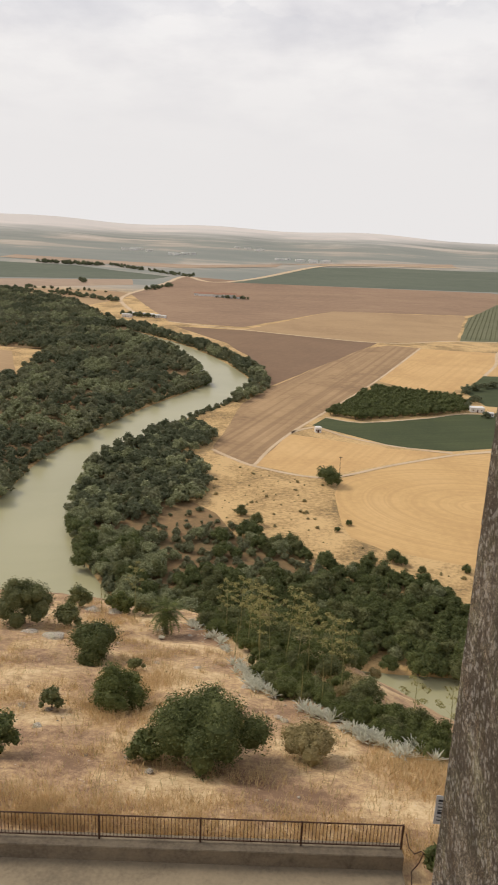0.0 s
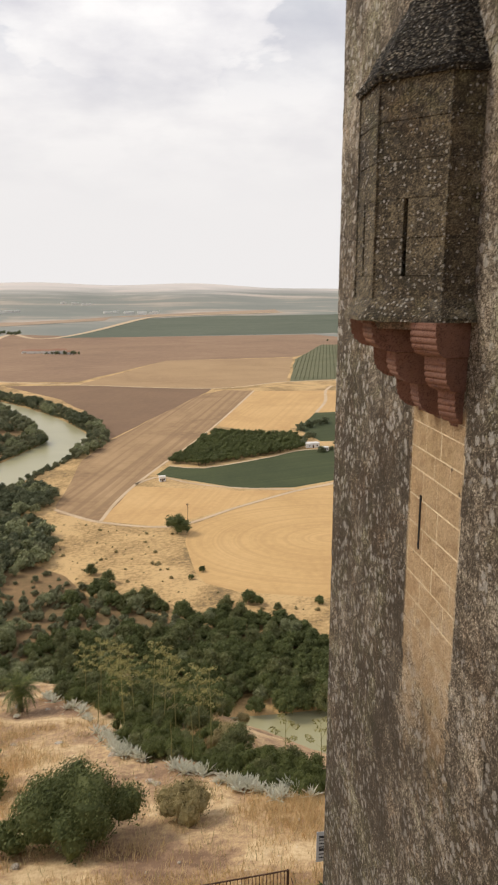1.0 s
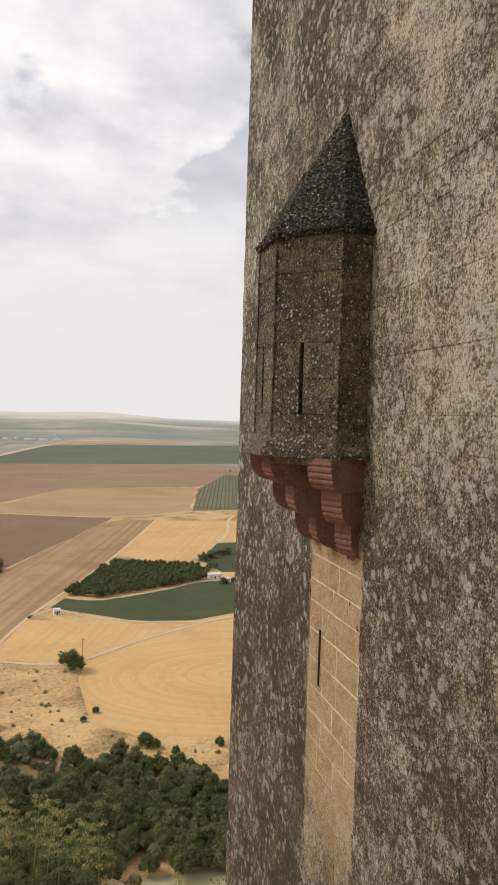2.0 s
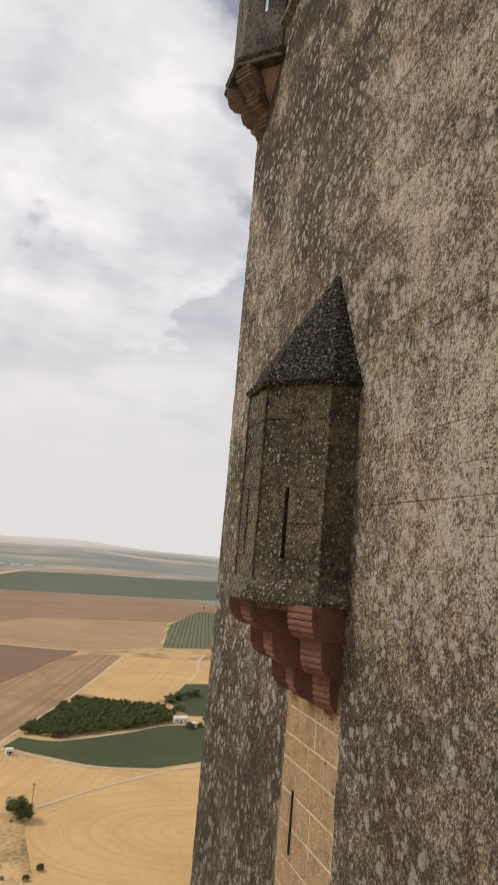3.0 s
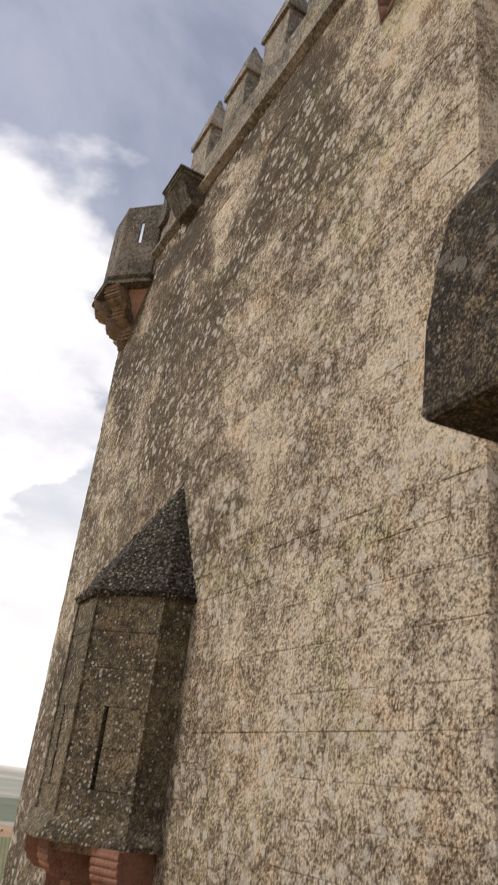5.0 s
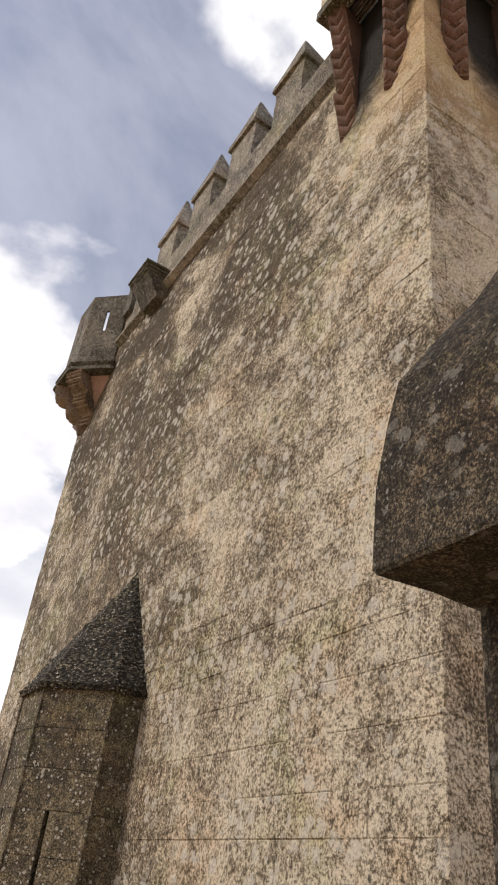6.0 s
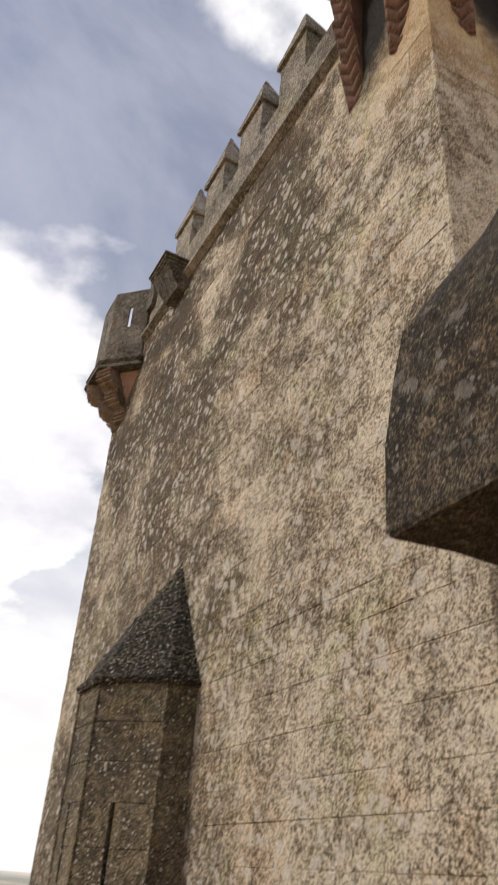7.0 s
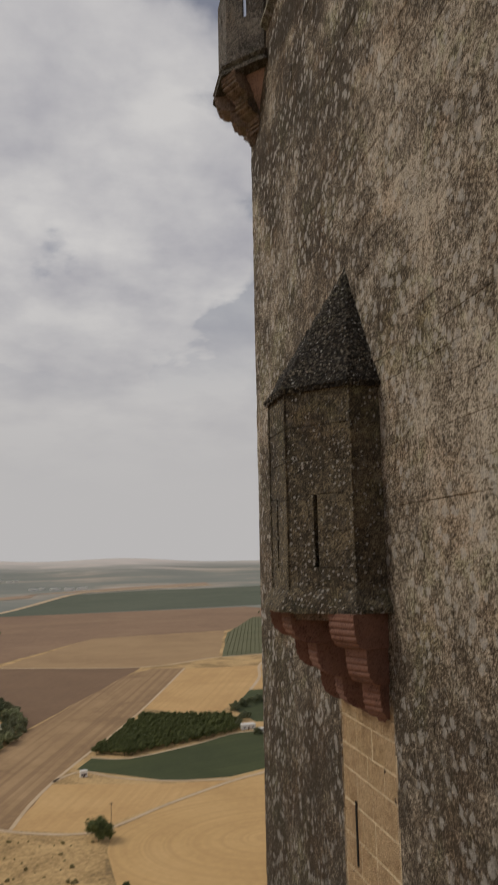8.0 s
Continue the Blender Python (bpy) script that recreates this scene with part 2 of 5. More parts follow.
BLACK_STONE = weathered("near_lichened_stone", (0.22, 0.175, 0.12), (0.095, 0.075, 0.053), (0.026, 0.021, 0.017), 0.050, 0.35, 0.55, 0.085, 1.0, 1.0)


def ground_mat(name, pale, mid, dark, s1=0.05, s2=0.6, bump=0.4, depth=0.3, rows=0.0, pitch=2.0, rowlean=0.0, around=()):
    """Soil, stubble or scrub. rows: how strong the drill lines are; pitch: metres between them; rowlean: their bearing."""
    n = material(name, 1.0)
    a = n.noise(n.at, s1, 5, 0.6, 0.6)
    b = n.noise(n.at, s2, 5, 0.65)
    c = n.ramp(n.math("ADD", n.math("MULTIPLY", a, 0.6), n.math("MULTIPLY", b, 0.4)), [(0.34, dark), (0.5, mid), (0.66, pale)])
    h = b
    if rows:
        spin = n.add("ShaderNodeVectorRotate", Vector=n.at, Angle=rowlean)
        spin.rotation_type = "Z_AXIS"
        turn = spin.outputs[0]
        long = n.noise(n.scaled(turn, (1 / pitch, 0.012 / pitch, 0)), 1.0, 3, 0.6)
        if around:
            gap = n.t.nodes.new("ShaderNodeVectorMath")
            gap.operation = "DISTANCE"
            n.put(gap.inputs[0], n.scaled(n.at, (0.75, 1.0, 0)))
            gap.inputs[1].default_value = (0.75 * around[0], around[1], 0)
            long = n.noise(n.add("ShaderNodeCombineXYZ", X=n.math("DIVIDE", gap.outputs["Value"], pitch)).outputs[0], 1.0, 3, 0.6)
        c = n.mix(n.math("MULTIPLY", n.step(long, 0.42, 0.6), rows), c, dark)
        h = n.math("ADD", b, long)
    wire(n.t, c, n.p.inputs["Base Color"])
    bumped(n, h, bump, depth)
    return n.m


def leaf_mat(name, a, b, dry=None):
    n = material(name, 0.65)
    geo = n.add("ShaderNodeNewGeometry")
    ob = n.add("ShaderNodeObjectInfo")
    c = n.mix(geo.outputs["Random Per Island"], a, b)
    c = n.mix(n.math("MULTIPLY", ob.outputs["Random"], 0.35), c, dry or tuple(0.5 * x for x in a))
    wire(n.t, c, n.p.inputs["Base Color"])
    tr = n.add("ShaderNodeBsdfTranslucent", Color=c)
    mixed = n.add("ShaderNodeMixShader", Fac=0.28)
    wire(n.t, n.p.outputs[0], mixed.inputs[1])
    wire(n.t, tr.outputs[0], mixed.inputs[2])
    out = [x for x in n.t.nodes if x.type == "OUTPUT_MATERIAL"][0]
    wire(n.t, mixed.outputs[0], out.inputs[0])
    return n.m


def plain(name, colour, rough=0.7, metal=0.0, vary=0.25, scale=6.0):
    n = material(name, rough)
    c = n.mix(n.step(n.noise(n.at, scale, 5, 0.65), 0.3, 0.7), tuple(x * (1 - vary) for x in colour), colour)
    wire(n.t, c, n.p.inputs["Base Color"])
    n.p.inputs["Metallic"].default_value = metal
    bumped(n, n.noise(n.at, scale * 6, 3), 0.15, 0.01)
    return n.m


GOLD = ground_mat("gold_stubble", (0.68, 0.45, 0.21), (0.62, 0.395, 0.175), (0.52, 0.32, 0.14), 0.02, 0.3, 0.2, 0.1, 0.35, 4.0, 0.35)
GOLD_ROUND = ground_mat("round_stubble", (0.68, 0.45, 0.21), (0.62, 0.40, 0.175), (0.52, 0.325, 0.14), 0.02, 0.3, 0.2, 0.1, 0.55, 3.0, -0.2, (82, 335))
TAN = ground_mat("tan_stubble", (0.47, 0.32, 0.175), (0.42, 0.28, 0.15), (0.34, 0.22, 0.12), 0.012, 0.2, 0.2, 0.1, 0.25, 5.0, 1.3)
STRIPE = ground_mat("drilled_stubble", (0.46, 0.305, 0.165), (0.39, 0.255, 0.135), (0.26, 0.165, 0.092), 0.02, 0.2, 0.2, 0.1, 0.6, 4.5, 0.27)
PLOUGH = ground_mat("ploughed_soil", (0.27, 0.175, 0.105), (0.24, 0.152, 0.092), (0.20, 0.125, 0.078), 0.01, 0.2, 0.3, 0.15, 0.2, 5.0, 0.27)
BROWN = ground_mat("brown_soil", (0.37, 0.245, 0.15), (0.31, 0.20, 0.125), (0.235, 0.15, 0.098), 0.006, 0.1, 0.2, 0.1, 0.25, 9.0, 1.35)
CROP = ground_mat("green_crop", (0.092, 0.106, 0.044), (0.070, 0.084, 0.036), (0.050, 0.062, 0.028), 0.015, 0.6, 0.4, 0.2, 0.4, 2.5, 1.2)
ORCHARD_SOIL = ground_mat("orchard_soil", (0.19, 0.185, 0.105), (0.155, 0.155, 0.085), (0.12, 0.125, 0.065), 0.01, 0.2, 0.2, 0.1, 0.2, 7.0, 0.2)
# Far fields: distance haze is put into these two colours, greyer and paler.
HAZED_CROP = ground_mat("hazed_crop", (0.15, 0.165, 0.115), (0.125, 0.14, 0.098), (0.10, 0.115, 0.08), 0.004, 0.05, 0.2, 0.2, 0.3, 12.0, 1.4)
HAZED_TAN = ground_mat("hazed_stubble", (0.46, 0.34, 0.235), (0.40, 0.29, 0.20), (0.34, 0.24, 0.17), 0.004, 0.05, 0.1, 0.1)
WOOD_FLOOR = ground_mat("woodland_floor", (0.33, 0.205, 0.10), (0.225, 0.148, 0.073), (0.115, 0.092, 0.044), 0.04, 0.4, 0.5, 0.3)
TRACK = ground_mat("pale_track", (0.66, 0.51, 0.34), (0.60, 0.45, 0.29), (0.48, 0.35, 0.22), 0.05, 0.8, 0.2, 0.05)
PAVING = ground_mat("worn_concrete", (0.36, 0.29, 0.195), (0.30, 0.24, 0.16), (0.20, 0.16, 0.11), 0.5, 7.0, 0.3, 0.01)
KERB = ground_mat("concrete_kerb", (0.28, 0.225, 0.15), (0.22, 0.175, 0.12), (0.12, 0.095, 0.066), 0.8, 9.0, 0.3, 0.01)
LEAF = leaf_mat("dark_leaf", (0.075, 0.094, 0.030), (0.205, 0.225, 0.080))
# The two farther-wood leaves are greyed and paled to paint in haze.
HAZED_LEAF = leaf_mat("hazed_leaf", (0.105, 0.120, 0.058), (0.225, 0.24, 0.135))
HAZED_OLIVE = leaf_mat("hazed_olive_leaf", (0.135, 0.142, 0.070), (0.27, 0.27, 0.15))
OLIVE = leaf_mat("olive_leaf", (0.115, 0.126, 0.048), (0.25, 0.255, 0.105))
SILVER = leaf_mat("silver_leaf", (0.16, 0.175, 0.075), (0.42, 0.43, 0.24), (0.11, 0.12, 0.05))
SHRUB = leaf_mat("shrub_leaf", (0.075, 0.092, 0.024), (0.20, 0.22, 0.07))
DRYLEAF = leaf_mat("dry_shrub_leaf", (0.30, 0.245, 0.11), (0.52, 0.43, 0.21))
GRASS = leaf_mat("dry_grass_blade", (0.50, 0.345, 0.16), (0.72, 0.545, 0.30), (0.58, 0.43, 0.23))
AGAVE = leaf_mat("agave_leaf", (0.55, 0.56, 0.45), (0.93, 0.91, 0.81), (0.93, 0.90, 0.78))
STALK = leaf_mat("agave_flower", (0.26, 0.24, 0.09), (0.44, 0.40, 0.16))
BARK = plain("bark", (0.13, 0.10, 0.075), 0.95)
IRON = plain("rusty_iron", (0.10, 0.055, 0.035), 0.75, 0.3)
WHITEWASH = plain("whitewash", (0.78, 0.75, 0.70), 0.9, 0, 0.1)
ROOF_TILE = plain("roof_tile", (0.42, 0.24, 0.16), 0.9)
ROCK = weathered("outcrop_rock", (0.48, 0.42, 0.34), (0.34, 0.29, 0.23), (0.15, 0.13, 0.10), -0.05, 0.2, 0.2, 0.8)
SIGN_WHITE = plain("sign_white", (0.62, 0.66, 0.68), 0.5, 0, 0.06)
SIGN_INK = plain("sign_ink", (0.06, 0.07, 0.08), 0.6)
MORTAR = plain("pale_mortar", (0.78, 0.64, 0.43), 0.95)
DARK = plain("dark_inside", (0.02, 0.018, 0.016), 1.0)


def water_mat():
    n = material("river_water", 0.28)
    c = n.ramp(n.noise(n.at, 0.012, 4, 0.6, 0.8), [(0.35, (0.36, 0.335, 0.19)), (0.65, (0.42, 0.39, 0.23))])
    wire(n.t, c, n.p.inputs["Base Color"])
    n.p.inputs["Specular IOR Level"].default_value = 0.35
    bumped(n, n.noise(n.scaled(n.at, (1, 0.6, 1)), 0.7, 4, 0.6), 0.06, 0.3)
    return n.m


WATER = water_mat()


# ---- building helpers ----
def linked(name, bm, mat, parent=None, label="", smooth=False):
    me = bpy.data.meshes.new(name)
    bmesh.ops.recalc_face_normals(bm, faces=bm.faces)
    bm.to_mesh(me)
    bm.free()
    if smooth:
        for p in me.polygons:
            p.use_smooth = True
    me.materials.append(mat)
    ob = new(name, me)
    if parent:
        ob.parent = parent
    return tagged(ob, label)


part = linked


def raw(name, verts, faces, mat, parent=None, label=""):
    me = bpy.data.meshes.new(name)
    me.from_pydata(verts, [], faces)
    me.materials.append(mat)
    ob = new(name, me)
    if parent:
        ob.parent = parent
    return tagged(ob, label)


def thing(name, label, category, at=(0, 0, 0), group="", kind=""):
    ob = new(name)
    ob.location = at
    ob.empty_display_size = 0.2
    return tagged(ob, label, category, group, kind)


def prism(bm, plan, z0, z1, top=None):
    """An upright prism over a plan; top: another plan of as many points for its upper end."""
    lo = [bm.verts.new((x, y, z0)) for x, y in plan]
    hi = [bm.verts.new((x, y, z1)) for x, y in (top or plan)]
    n = len(plan)
    for k in range(n):
        bm.faces.new((lo[k], lo[(k + 1) % n], hi[(k + 1) % n], hi[k]))
    bm.faces.new(hi)
    bm.faces.new(lo[::-1])
    return bm


def box(bm, x0, x1, y0, y1, z0, z1):
    return prism(bm, [(x0, y0), (x1, y0), (x1, y1), (x0, y1)], z0, z1)


def bevelled(bm, width, segments=2):
    bmesh.ops.bevel(bm, geom=bm.edges[:], offset=width, segments=segments, affect="EDGES", profile=0.6)
    return bm


def worn(bm, cuts, amount, scale=3.0):
    """Cut the faces up and push the points about, as weather does."""
    bmesh.ops.subdivide_edges(bm, edges=bm.edges[:], cuts=cuts, use_grid_fill=True)
    for v in bm.verts:
        v.co += amount * noise.noise_vector(v.co * scale)
    return bm


def grown(plan, by):
    """A plan pushed outwards from its middle."""
    cx, cy = sum(p[0] for p in plan) / len(plan), sum(p[1] for p in plan) / len(plan)
    out = []
    for x, y in plan:
        d = math.hypot(x - cx, y - cy)
        out.append((x + (x - cx) / d * by, y + (y - cy) / d * by))
    return out


# ---- the ground: one sheet to the horizon ----
def ground_sheet():
    bearings = [radians(a) for a in np.concatenate([np.arange(-180, -30, 6), np.arange(-30, 22, 0.25), np.arange(22, 180, 6)])]
    reach = [0.0] + list(np.concatenate([np.arange(4, 22, 3), np.arange(22, 80, 0.55), np.geomspace(80, 300, 80), np.geomspace(305, 4950, 110)]))
    verts, faces = [], []
    n = len(bearings)
    for d in reach:
        for a in bearings:
            x, y = d * math.sin(a), d * math.cos(a)
            z = lie(x, y)
            if 21.6 < y < 70 and abs(x) < 40:
                z += 0.22 * noise.noise(Vector((x * 0.35, y * 0.35, 0))) + 0.08 * noise.noise(Vector((x * 1.3, y * 1.3, 5)))
            z -= bed(x, y)
            verts.append((x, y, z))
    for i in range(len(reach) - 1):
        for k in range(n):
            a, b = i * n + k, i * n + (k + 1) % n
            faces.append((a, b, b + n, a + n))
    me = bpy.data.meshes.new("ground")
    me.from_pydata(verts, [], faces)
    for p in me.polygons:
        p.use_smooth = True
    ob = new("ground", me)
    me.materials.append(GROUND)
    return tagged(ob, "dry castle hillside falling to a wide river plain", "ground", kind="structure")


# the river's middle line and its half widths, from far upstream round to the foot of the hill
RIVER = [(-240, 860, 14), (-170, 786, 13), (-118, 706, 16), (-84, 630, 18), (-72, 585, 18), (-80, 540, 20), (-100, 480, 19),
         (-117, 410, 17), (-126, 360, 16), (-124, 320, 16), (-119, 285, 19), (-112, 250, 24), (-96, 222, 25), (-68, 190, 24),
         (-30, 172, 22), (10, 168, 23), (50, 168, 24), (110, 176, 24), (180, 200, 24), (300, 260, 24)]


def spline(pts, steps=8):
    out = []
    for k in range(len(pts) - 1):
        p0, p1, p2, p3 = (np.array(pts[min(max(j, 0), len(pts) - 1)], float) for j in (k - 1, k, k + 1, k + 2))
        for s in range(steps):
            t = s / steps
            out.append(0.5 * (2 * p1 + (p2 - p0) * t + (2 * p0 - 5 * p1 + 4 * p2 - p3) * t * t + (3 * p1 - p0 - 3 * p2 + p3) * t ** 3))
    out.append(np.array(pts[-1], float))
    return out


FLOW = np.array(spline(RIVER))


def off_river(x, y):
    """Metres from the river's edge; less than nothing in the water."""
    d = np.hypot(FLOW[:, 0] - x, FLOW[:, 1] - y) - FLOW[:, 2]
    return float(d.min())


def bed(x, y):
    if 150 < math.hypot(x, y) < 920:
        return 3.0 * max(0.0, min(1.0, 0.3 - off_river(x, y) / 6))
    return 0.0


def ribbon(name, line, mat, lift, label, category, thin=1.0):
    """A strip along a line of (x, y, half width), draped on the land."""
    verts, faces = [], []
    pts = np.array(line)
    for k, p in enumerate(pts):
        d = pts[min(k + 1, len(pts) - 1)] - pts[max(k - 1, 0)]
        nx, ny = -d[1], d[0]
        r = math.hypot(nx, ny)
        for s in (-1, 1):
            x, y = p[0] + s * nx / r * p[2] * thin, p[1] + s * ny / r * p[2] * thin
            verts.append((x, y, lie(x, y) + lift + 1.3 * max(0.0, min(1.0, (math.hypot(x, y) - 1850) / 400))))
    faces = [(2 * k, 2 * k + 1, 2 * k + 3, 2 * k + 2) for k in range(len(pts) - 1)]
    ob = raw(name, verts, faces, mat)
    return tagged(ob, label, category, kind="structure")


def field(name, plan, mat, label, lift=0.15):
    """A field: a patch of one crop, with wavering edges, draped on the land."""
    pts = []
    for k, (x, y) in enumerate(plan):
        x2, y2 = plan[(k + 1) % len(plan)]
        m = max(1, int(math.hypot(x2 - x, y2 - y) / 25))
        for j in range(m):
            px, py = x + (x2 - x) * j / m, y + (y2 - y) * j / m
            wob = noise.noise_vector(Vector((px * 0.03, py * 0.03, 1)))
            pts.append((px + wob.x * 2.2, py + wob.y * 4))
    bm = bmesh.new()
    bm.faces.new([bm.verts.new((x, y, 0)) for x, y in pts])
    bmesh.ops.triangulate(bm, faces=bm.faces[:])
    far = max(math.hypot(x, y) for x, y in plan) > 1850
    if far:
        for _ in range(5):
            bmesh.ops.subdivide_edges(bm, edges=[e for e in bm.edges if e.calc_length() > 90], cuts=1)
            bmesh.ops.triangulate(bm, faces=bm.faces[:])
    for v in bm.verts:
        v.co.z = lie(v.co.x, v.co.y) + lift + 0.7 * max(0.0, min(1.0, (v.co.xy.length - 1850) / 400))
    return tagged(linked(name, bm, mat), label, "field", kind="structure")


def ground_cover():
    """Scrub near by, a patchwork of crops on the far rises, by bearing and distance on the plan, with haze mixed into
    the far colours.
    """
    n = material("open_ground", 1.0)
    a = n.noise(n.at, 0.03, 5, 0.6, 0.6)
    b = n.noise(n.at, 0.5, 5, 0.7)
    near = n.ramp(n.math("ADD", n.math("MULTIPLY", a, 0.55), n.math("MULTIPLY", b, 0.45)),
                  [(0.40, (0.24, 0.165, 0.08)), (0.47, (0.44, 0.29, 0.13)), (0.55, (0.62, 0.42, 0.20))])
    c1 = n.noise(n.at, 0.22, 4, 0.6, 0.5)
    c2 = n.noise(n.at, 2.4, 5, 0.7)
    c3 = n.noise(n.scaled(n.at, (1, 0.5, 0.5)), 14, 3, 0.7)
    hill = n.ramp(n.math("ADD", n.math("MULTIPLY", c1, 0.5), n.math("ADD", n.math("MULTIPLY", c2, 0.3), n.math("MULTIPLY", c3, 0.2))),
                  [(0.41, (0.25, 0.155, 0.095)), (0.47, (0.40, 0.26, 0.153)), (0.52, (0.54, 0.37, 0.20)), (0.59, (0.70, 0.53, 0.31))])
    chips = n.step(n.voronoi(n.at, 3.2).outputs["Distance"], 0.16, 0.08)
    hill = n.mix(n.math("MULTIPLY", chips, n.step(n.noise(n.at, 0.45, 2), 0.52, 0.62)), hill, (0.60, 0.52, 0.42))
    # Far crops in greyed, pale tones: haze is part of the colour.
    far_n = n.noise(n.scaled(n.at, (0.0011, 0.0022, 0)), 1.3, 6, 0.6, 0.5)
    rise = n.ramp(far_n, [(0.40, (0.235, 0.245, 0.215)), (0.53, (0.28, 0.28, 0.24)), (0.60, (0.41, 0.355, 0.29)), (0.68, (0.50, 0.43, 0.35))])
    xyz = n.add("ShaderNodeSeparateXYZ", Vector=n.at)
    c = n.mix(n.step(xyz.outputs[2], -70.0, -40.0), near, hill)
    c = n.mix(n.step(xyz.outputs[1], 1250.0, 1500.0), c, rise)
    # Haze painted on: high far land fades towards the sky's paleness.
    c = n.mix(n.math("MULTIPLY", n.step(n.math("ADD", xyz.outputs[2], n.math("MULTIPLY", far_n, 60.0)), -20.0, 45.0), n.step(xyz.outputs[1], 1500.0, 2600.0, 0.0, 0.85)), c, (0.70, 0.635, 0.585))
    wire(n.t, c, n.p.inputs["Base Color"])
    bumped(n, n.math("ADD", c2, b), 0.5, 0.15)
    return n.m


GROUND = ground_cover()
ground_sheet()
tagged(ribbon("river", FLOW, WATER, -0.9, "broad murky green river winding across the plain", "river"), kind="structure")
for r in [o for o in scene.objects if o.name == "river"]:
    for v in r.data.vertices:
        v.co.z = -100.9

FIELDS = [
    ("stubble_field", [(-31, 374), (-15, 444), (47, 426), (79, 421), (42, 394), (14, 370), (-4, 364)], GOLD, "pale golden stubble field"),
    ("stubble_field", [(15, 361), (11, 338), (12, 316), (14, 300), (18, 287), (30, 277), (63, 265), (140, 280), (140, 420), (103, 430), (78, 416), (41, 388)], GOLD_ROUND, "golden stubble field mown in a round"),
    ("stubble_field", [(-57, 405), (-53, 517), (-41, 571), (44, 817), (77, 856), (111, 848), (45, 621), (-15, 444), (-31, 374), (-55, 391)], STRIPE, "brown drilled stubble field in long stripes"),
    ("ploughed_field", [(-44, 570), (-50, 610), (-53, 655), (-72, 725), (-102, 800), (-183, 918), (-98, 916), (65, 870), (43, 809)], PLOUGH, "dark brown ploughed field"),
    ("stubble_field", [(-98, 916), (15, 1204), (205, 1233), (229, 1246), (162, 923), (65, 870)], TAN, "tan stubble field beyond the track"),
    ("ploughed_field", [(-349, 1331), (-347, 1875), (-74, 1766), (386, 1819), (480, 1600), (229, 1246), (15, 1204), (-101, 944), (-199, 959)], BROWN, "bare brown field with a darker band"),
    ("crop_field", [(-230, 1745), (-43, 2486), (233, 2649), (800, 2736), (560, 1891), (163, 1807), (-74, 1766)], HAZED_CROP, "long dark green crop field"),
    ("orchard_field", [(167, 926), (224, 1202), (335, 1504), (520, 1500), (300, 960)], ORCHARD_SOIL, "green orchard field in rows"),
    ("stubble_field", [(110, 844), (250, 834), (220, 710), (153, 690), (108, 606), (72, 611), (51, 635)], GOLD, "golden stubble field behind the grove"),
    ("crop_field", [(-2, 466), (6, 491), (30, 482), (107, 528), (160, 530), (140, 445), (107, 441), (80, 428), (48, 432)], CROP, "dark green crop field below the grove"),
    ("crop_field", [(118, 610), (150, 690), (230, 700), (220, 560), (125, 560)], CROP, "green field beside the small farm"),
    ("stubble_field", [(-750, 1466), (-435, 1684), (-393, 1524), (-566, 1348), (-705, 1364)], HAZED_TAN, "pale stubble strip beyond the woods"),
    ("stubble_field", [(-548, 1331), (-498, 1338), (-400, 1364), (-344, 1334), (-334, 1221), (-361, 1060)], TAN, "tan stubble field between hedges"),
    ("crop_field", [(-1000, 2035), (-701, 2066), (-383, 1843), (-396, 1716), (-800, 1493)], HAZED_CROP, "far dark green crop strip"),
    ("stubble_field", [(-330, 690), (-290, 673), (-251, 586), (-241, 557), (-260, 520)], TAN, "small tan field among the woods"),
    ("stubble_field", [(-200, 2560), (100, 2760), (480, 3020), (470, 2850), (100, 2640)], HAZED_TAN, "pale far stubble strip"),
    ("stubble_field", [(-980, 2330), (-400, 2330), (-150, 2560), (-160, 2420), (-420, 2180), (-980, 2200)], HAZED_TAN, "far brown strip"),
]
for k, (nm, plan, mt, lb) in enumerate(FIELDS):
    field(nm, plan, mt, lb, 0.03 + 0.004 * k)
TRACKS = [
    [(-199, 959, 3), (-98, 920, 2.5), (65, 871, 2.5), (162, 922, 2.5), (300, 940, 2.5)],
    [(-57, 398, 1.4), (-44, 384, 1.6), (-31, 373, 1.6), (-4, 362, 1.5), (14, 366, 1.5), (42, 391, 1.4), (80, 420, 1.6), (105, 434, 2), (125, 452, 2)],
    [(-15, 446, 1.6), (0, 462, 1.5), (20, 444, 1.5), (48, 430, 1.5), (80, 424, 1.8)],
    [(-31, 374, 1.2), (-15, 445, 1.2), (45, 622, 1.2), (110, 845, 1.5)],
    [(6, 492, 1.4), (30, 484, 1.4), (75, 508, 1.4), (107, 530, 1.5), (160, 533, 1.5)],
    [(-349, 1331, 5), (-345, 1600, 6), (-347, 1875, 8), (-230, 1745, 9), (-43, 2486, 14), (100, 2640, 14), (480, 2850, 14)],
    [(150, 690, 2), (175, 760, 2), (192, 834, 2), (210, 880, 2)],
    [(-251, 1002, 4), (-330, 1200, 4), (-349, 1331, 4)],
]
for line in TRACKS:
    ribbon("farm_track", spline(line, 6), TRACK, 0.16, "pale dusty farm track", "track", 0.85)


# ---- the tower ----
FACE, NEAR_Y, FAR_Y = 4.1, 4.15, 17.1          # the side that the camera looks along, and its two corners
TOP, BACK = 32.4, 16.5                         # string course, far side
tower = thing("tower", "tall square castle keep of lichened limestone with battlements", "tower", (10, 10, 0))
tower.location = (0, 0, 0)
bm = bmesh.new()
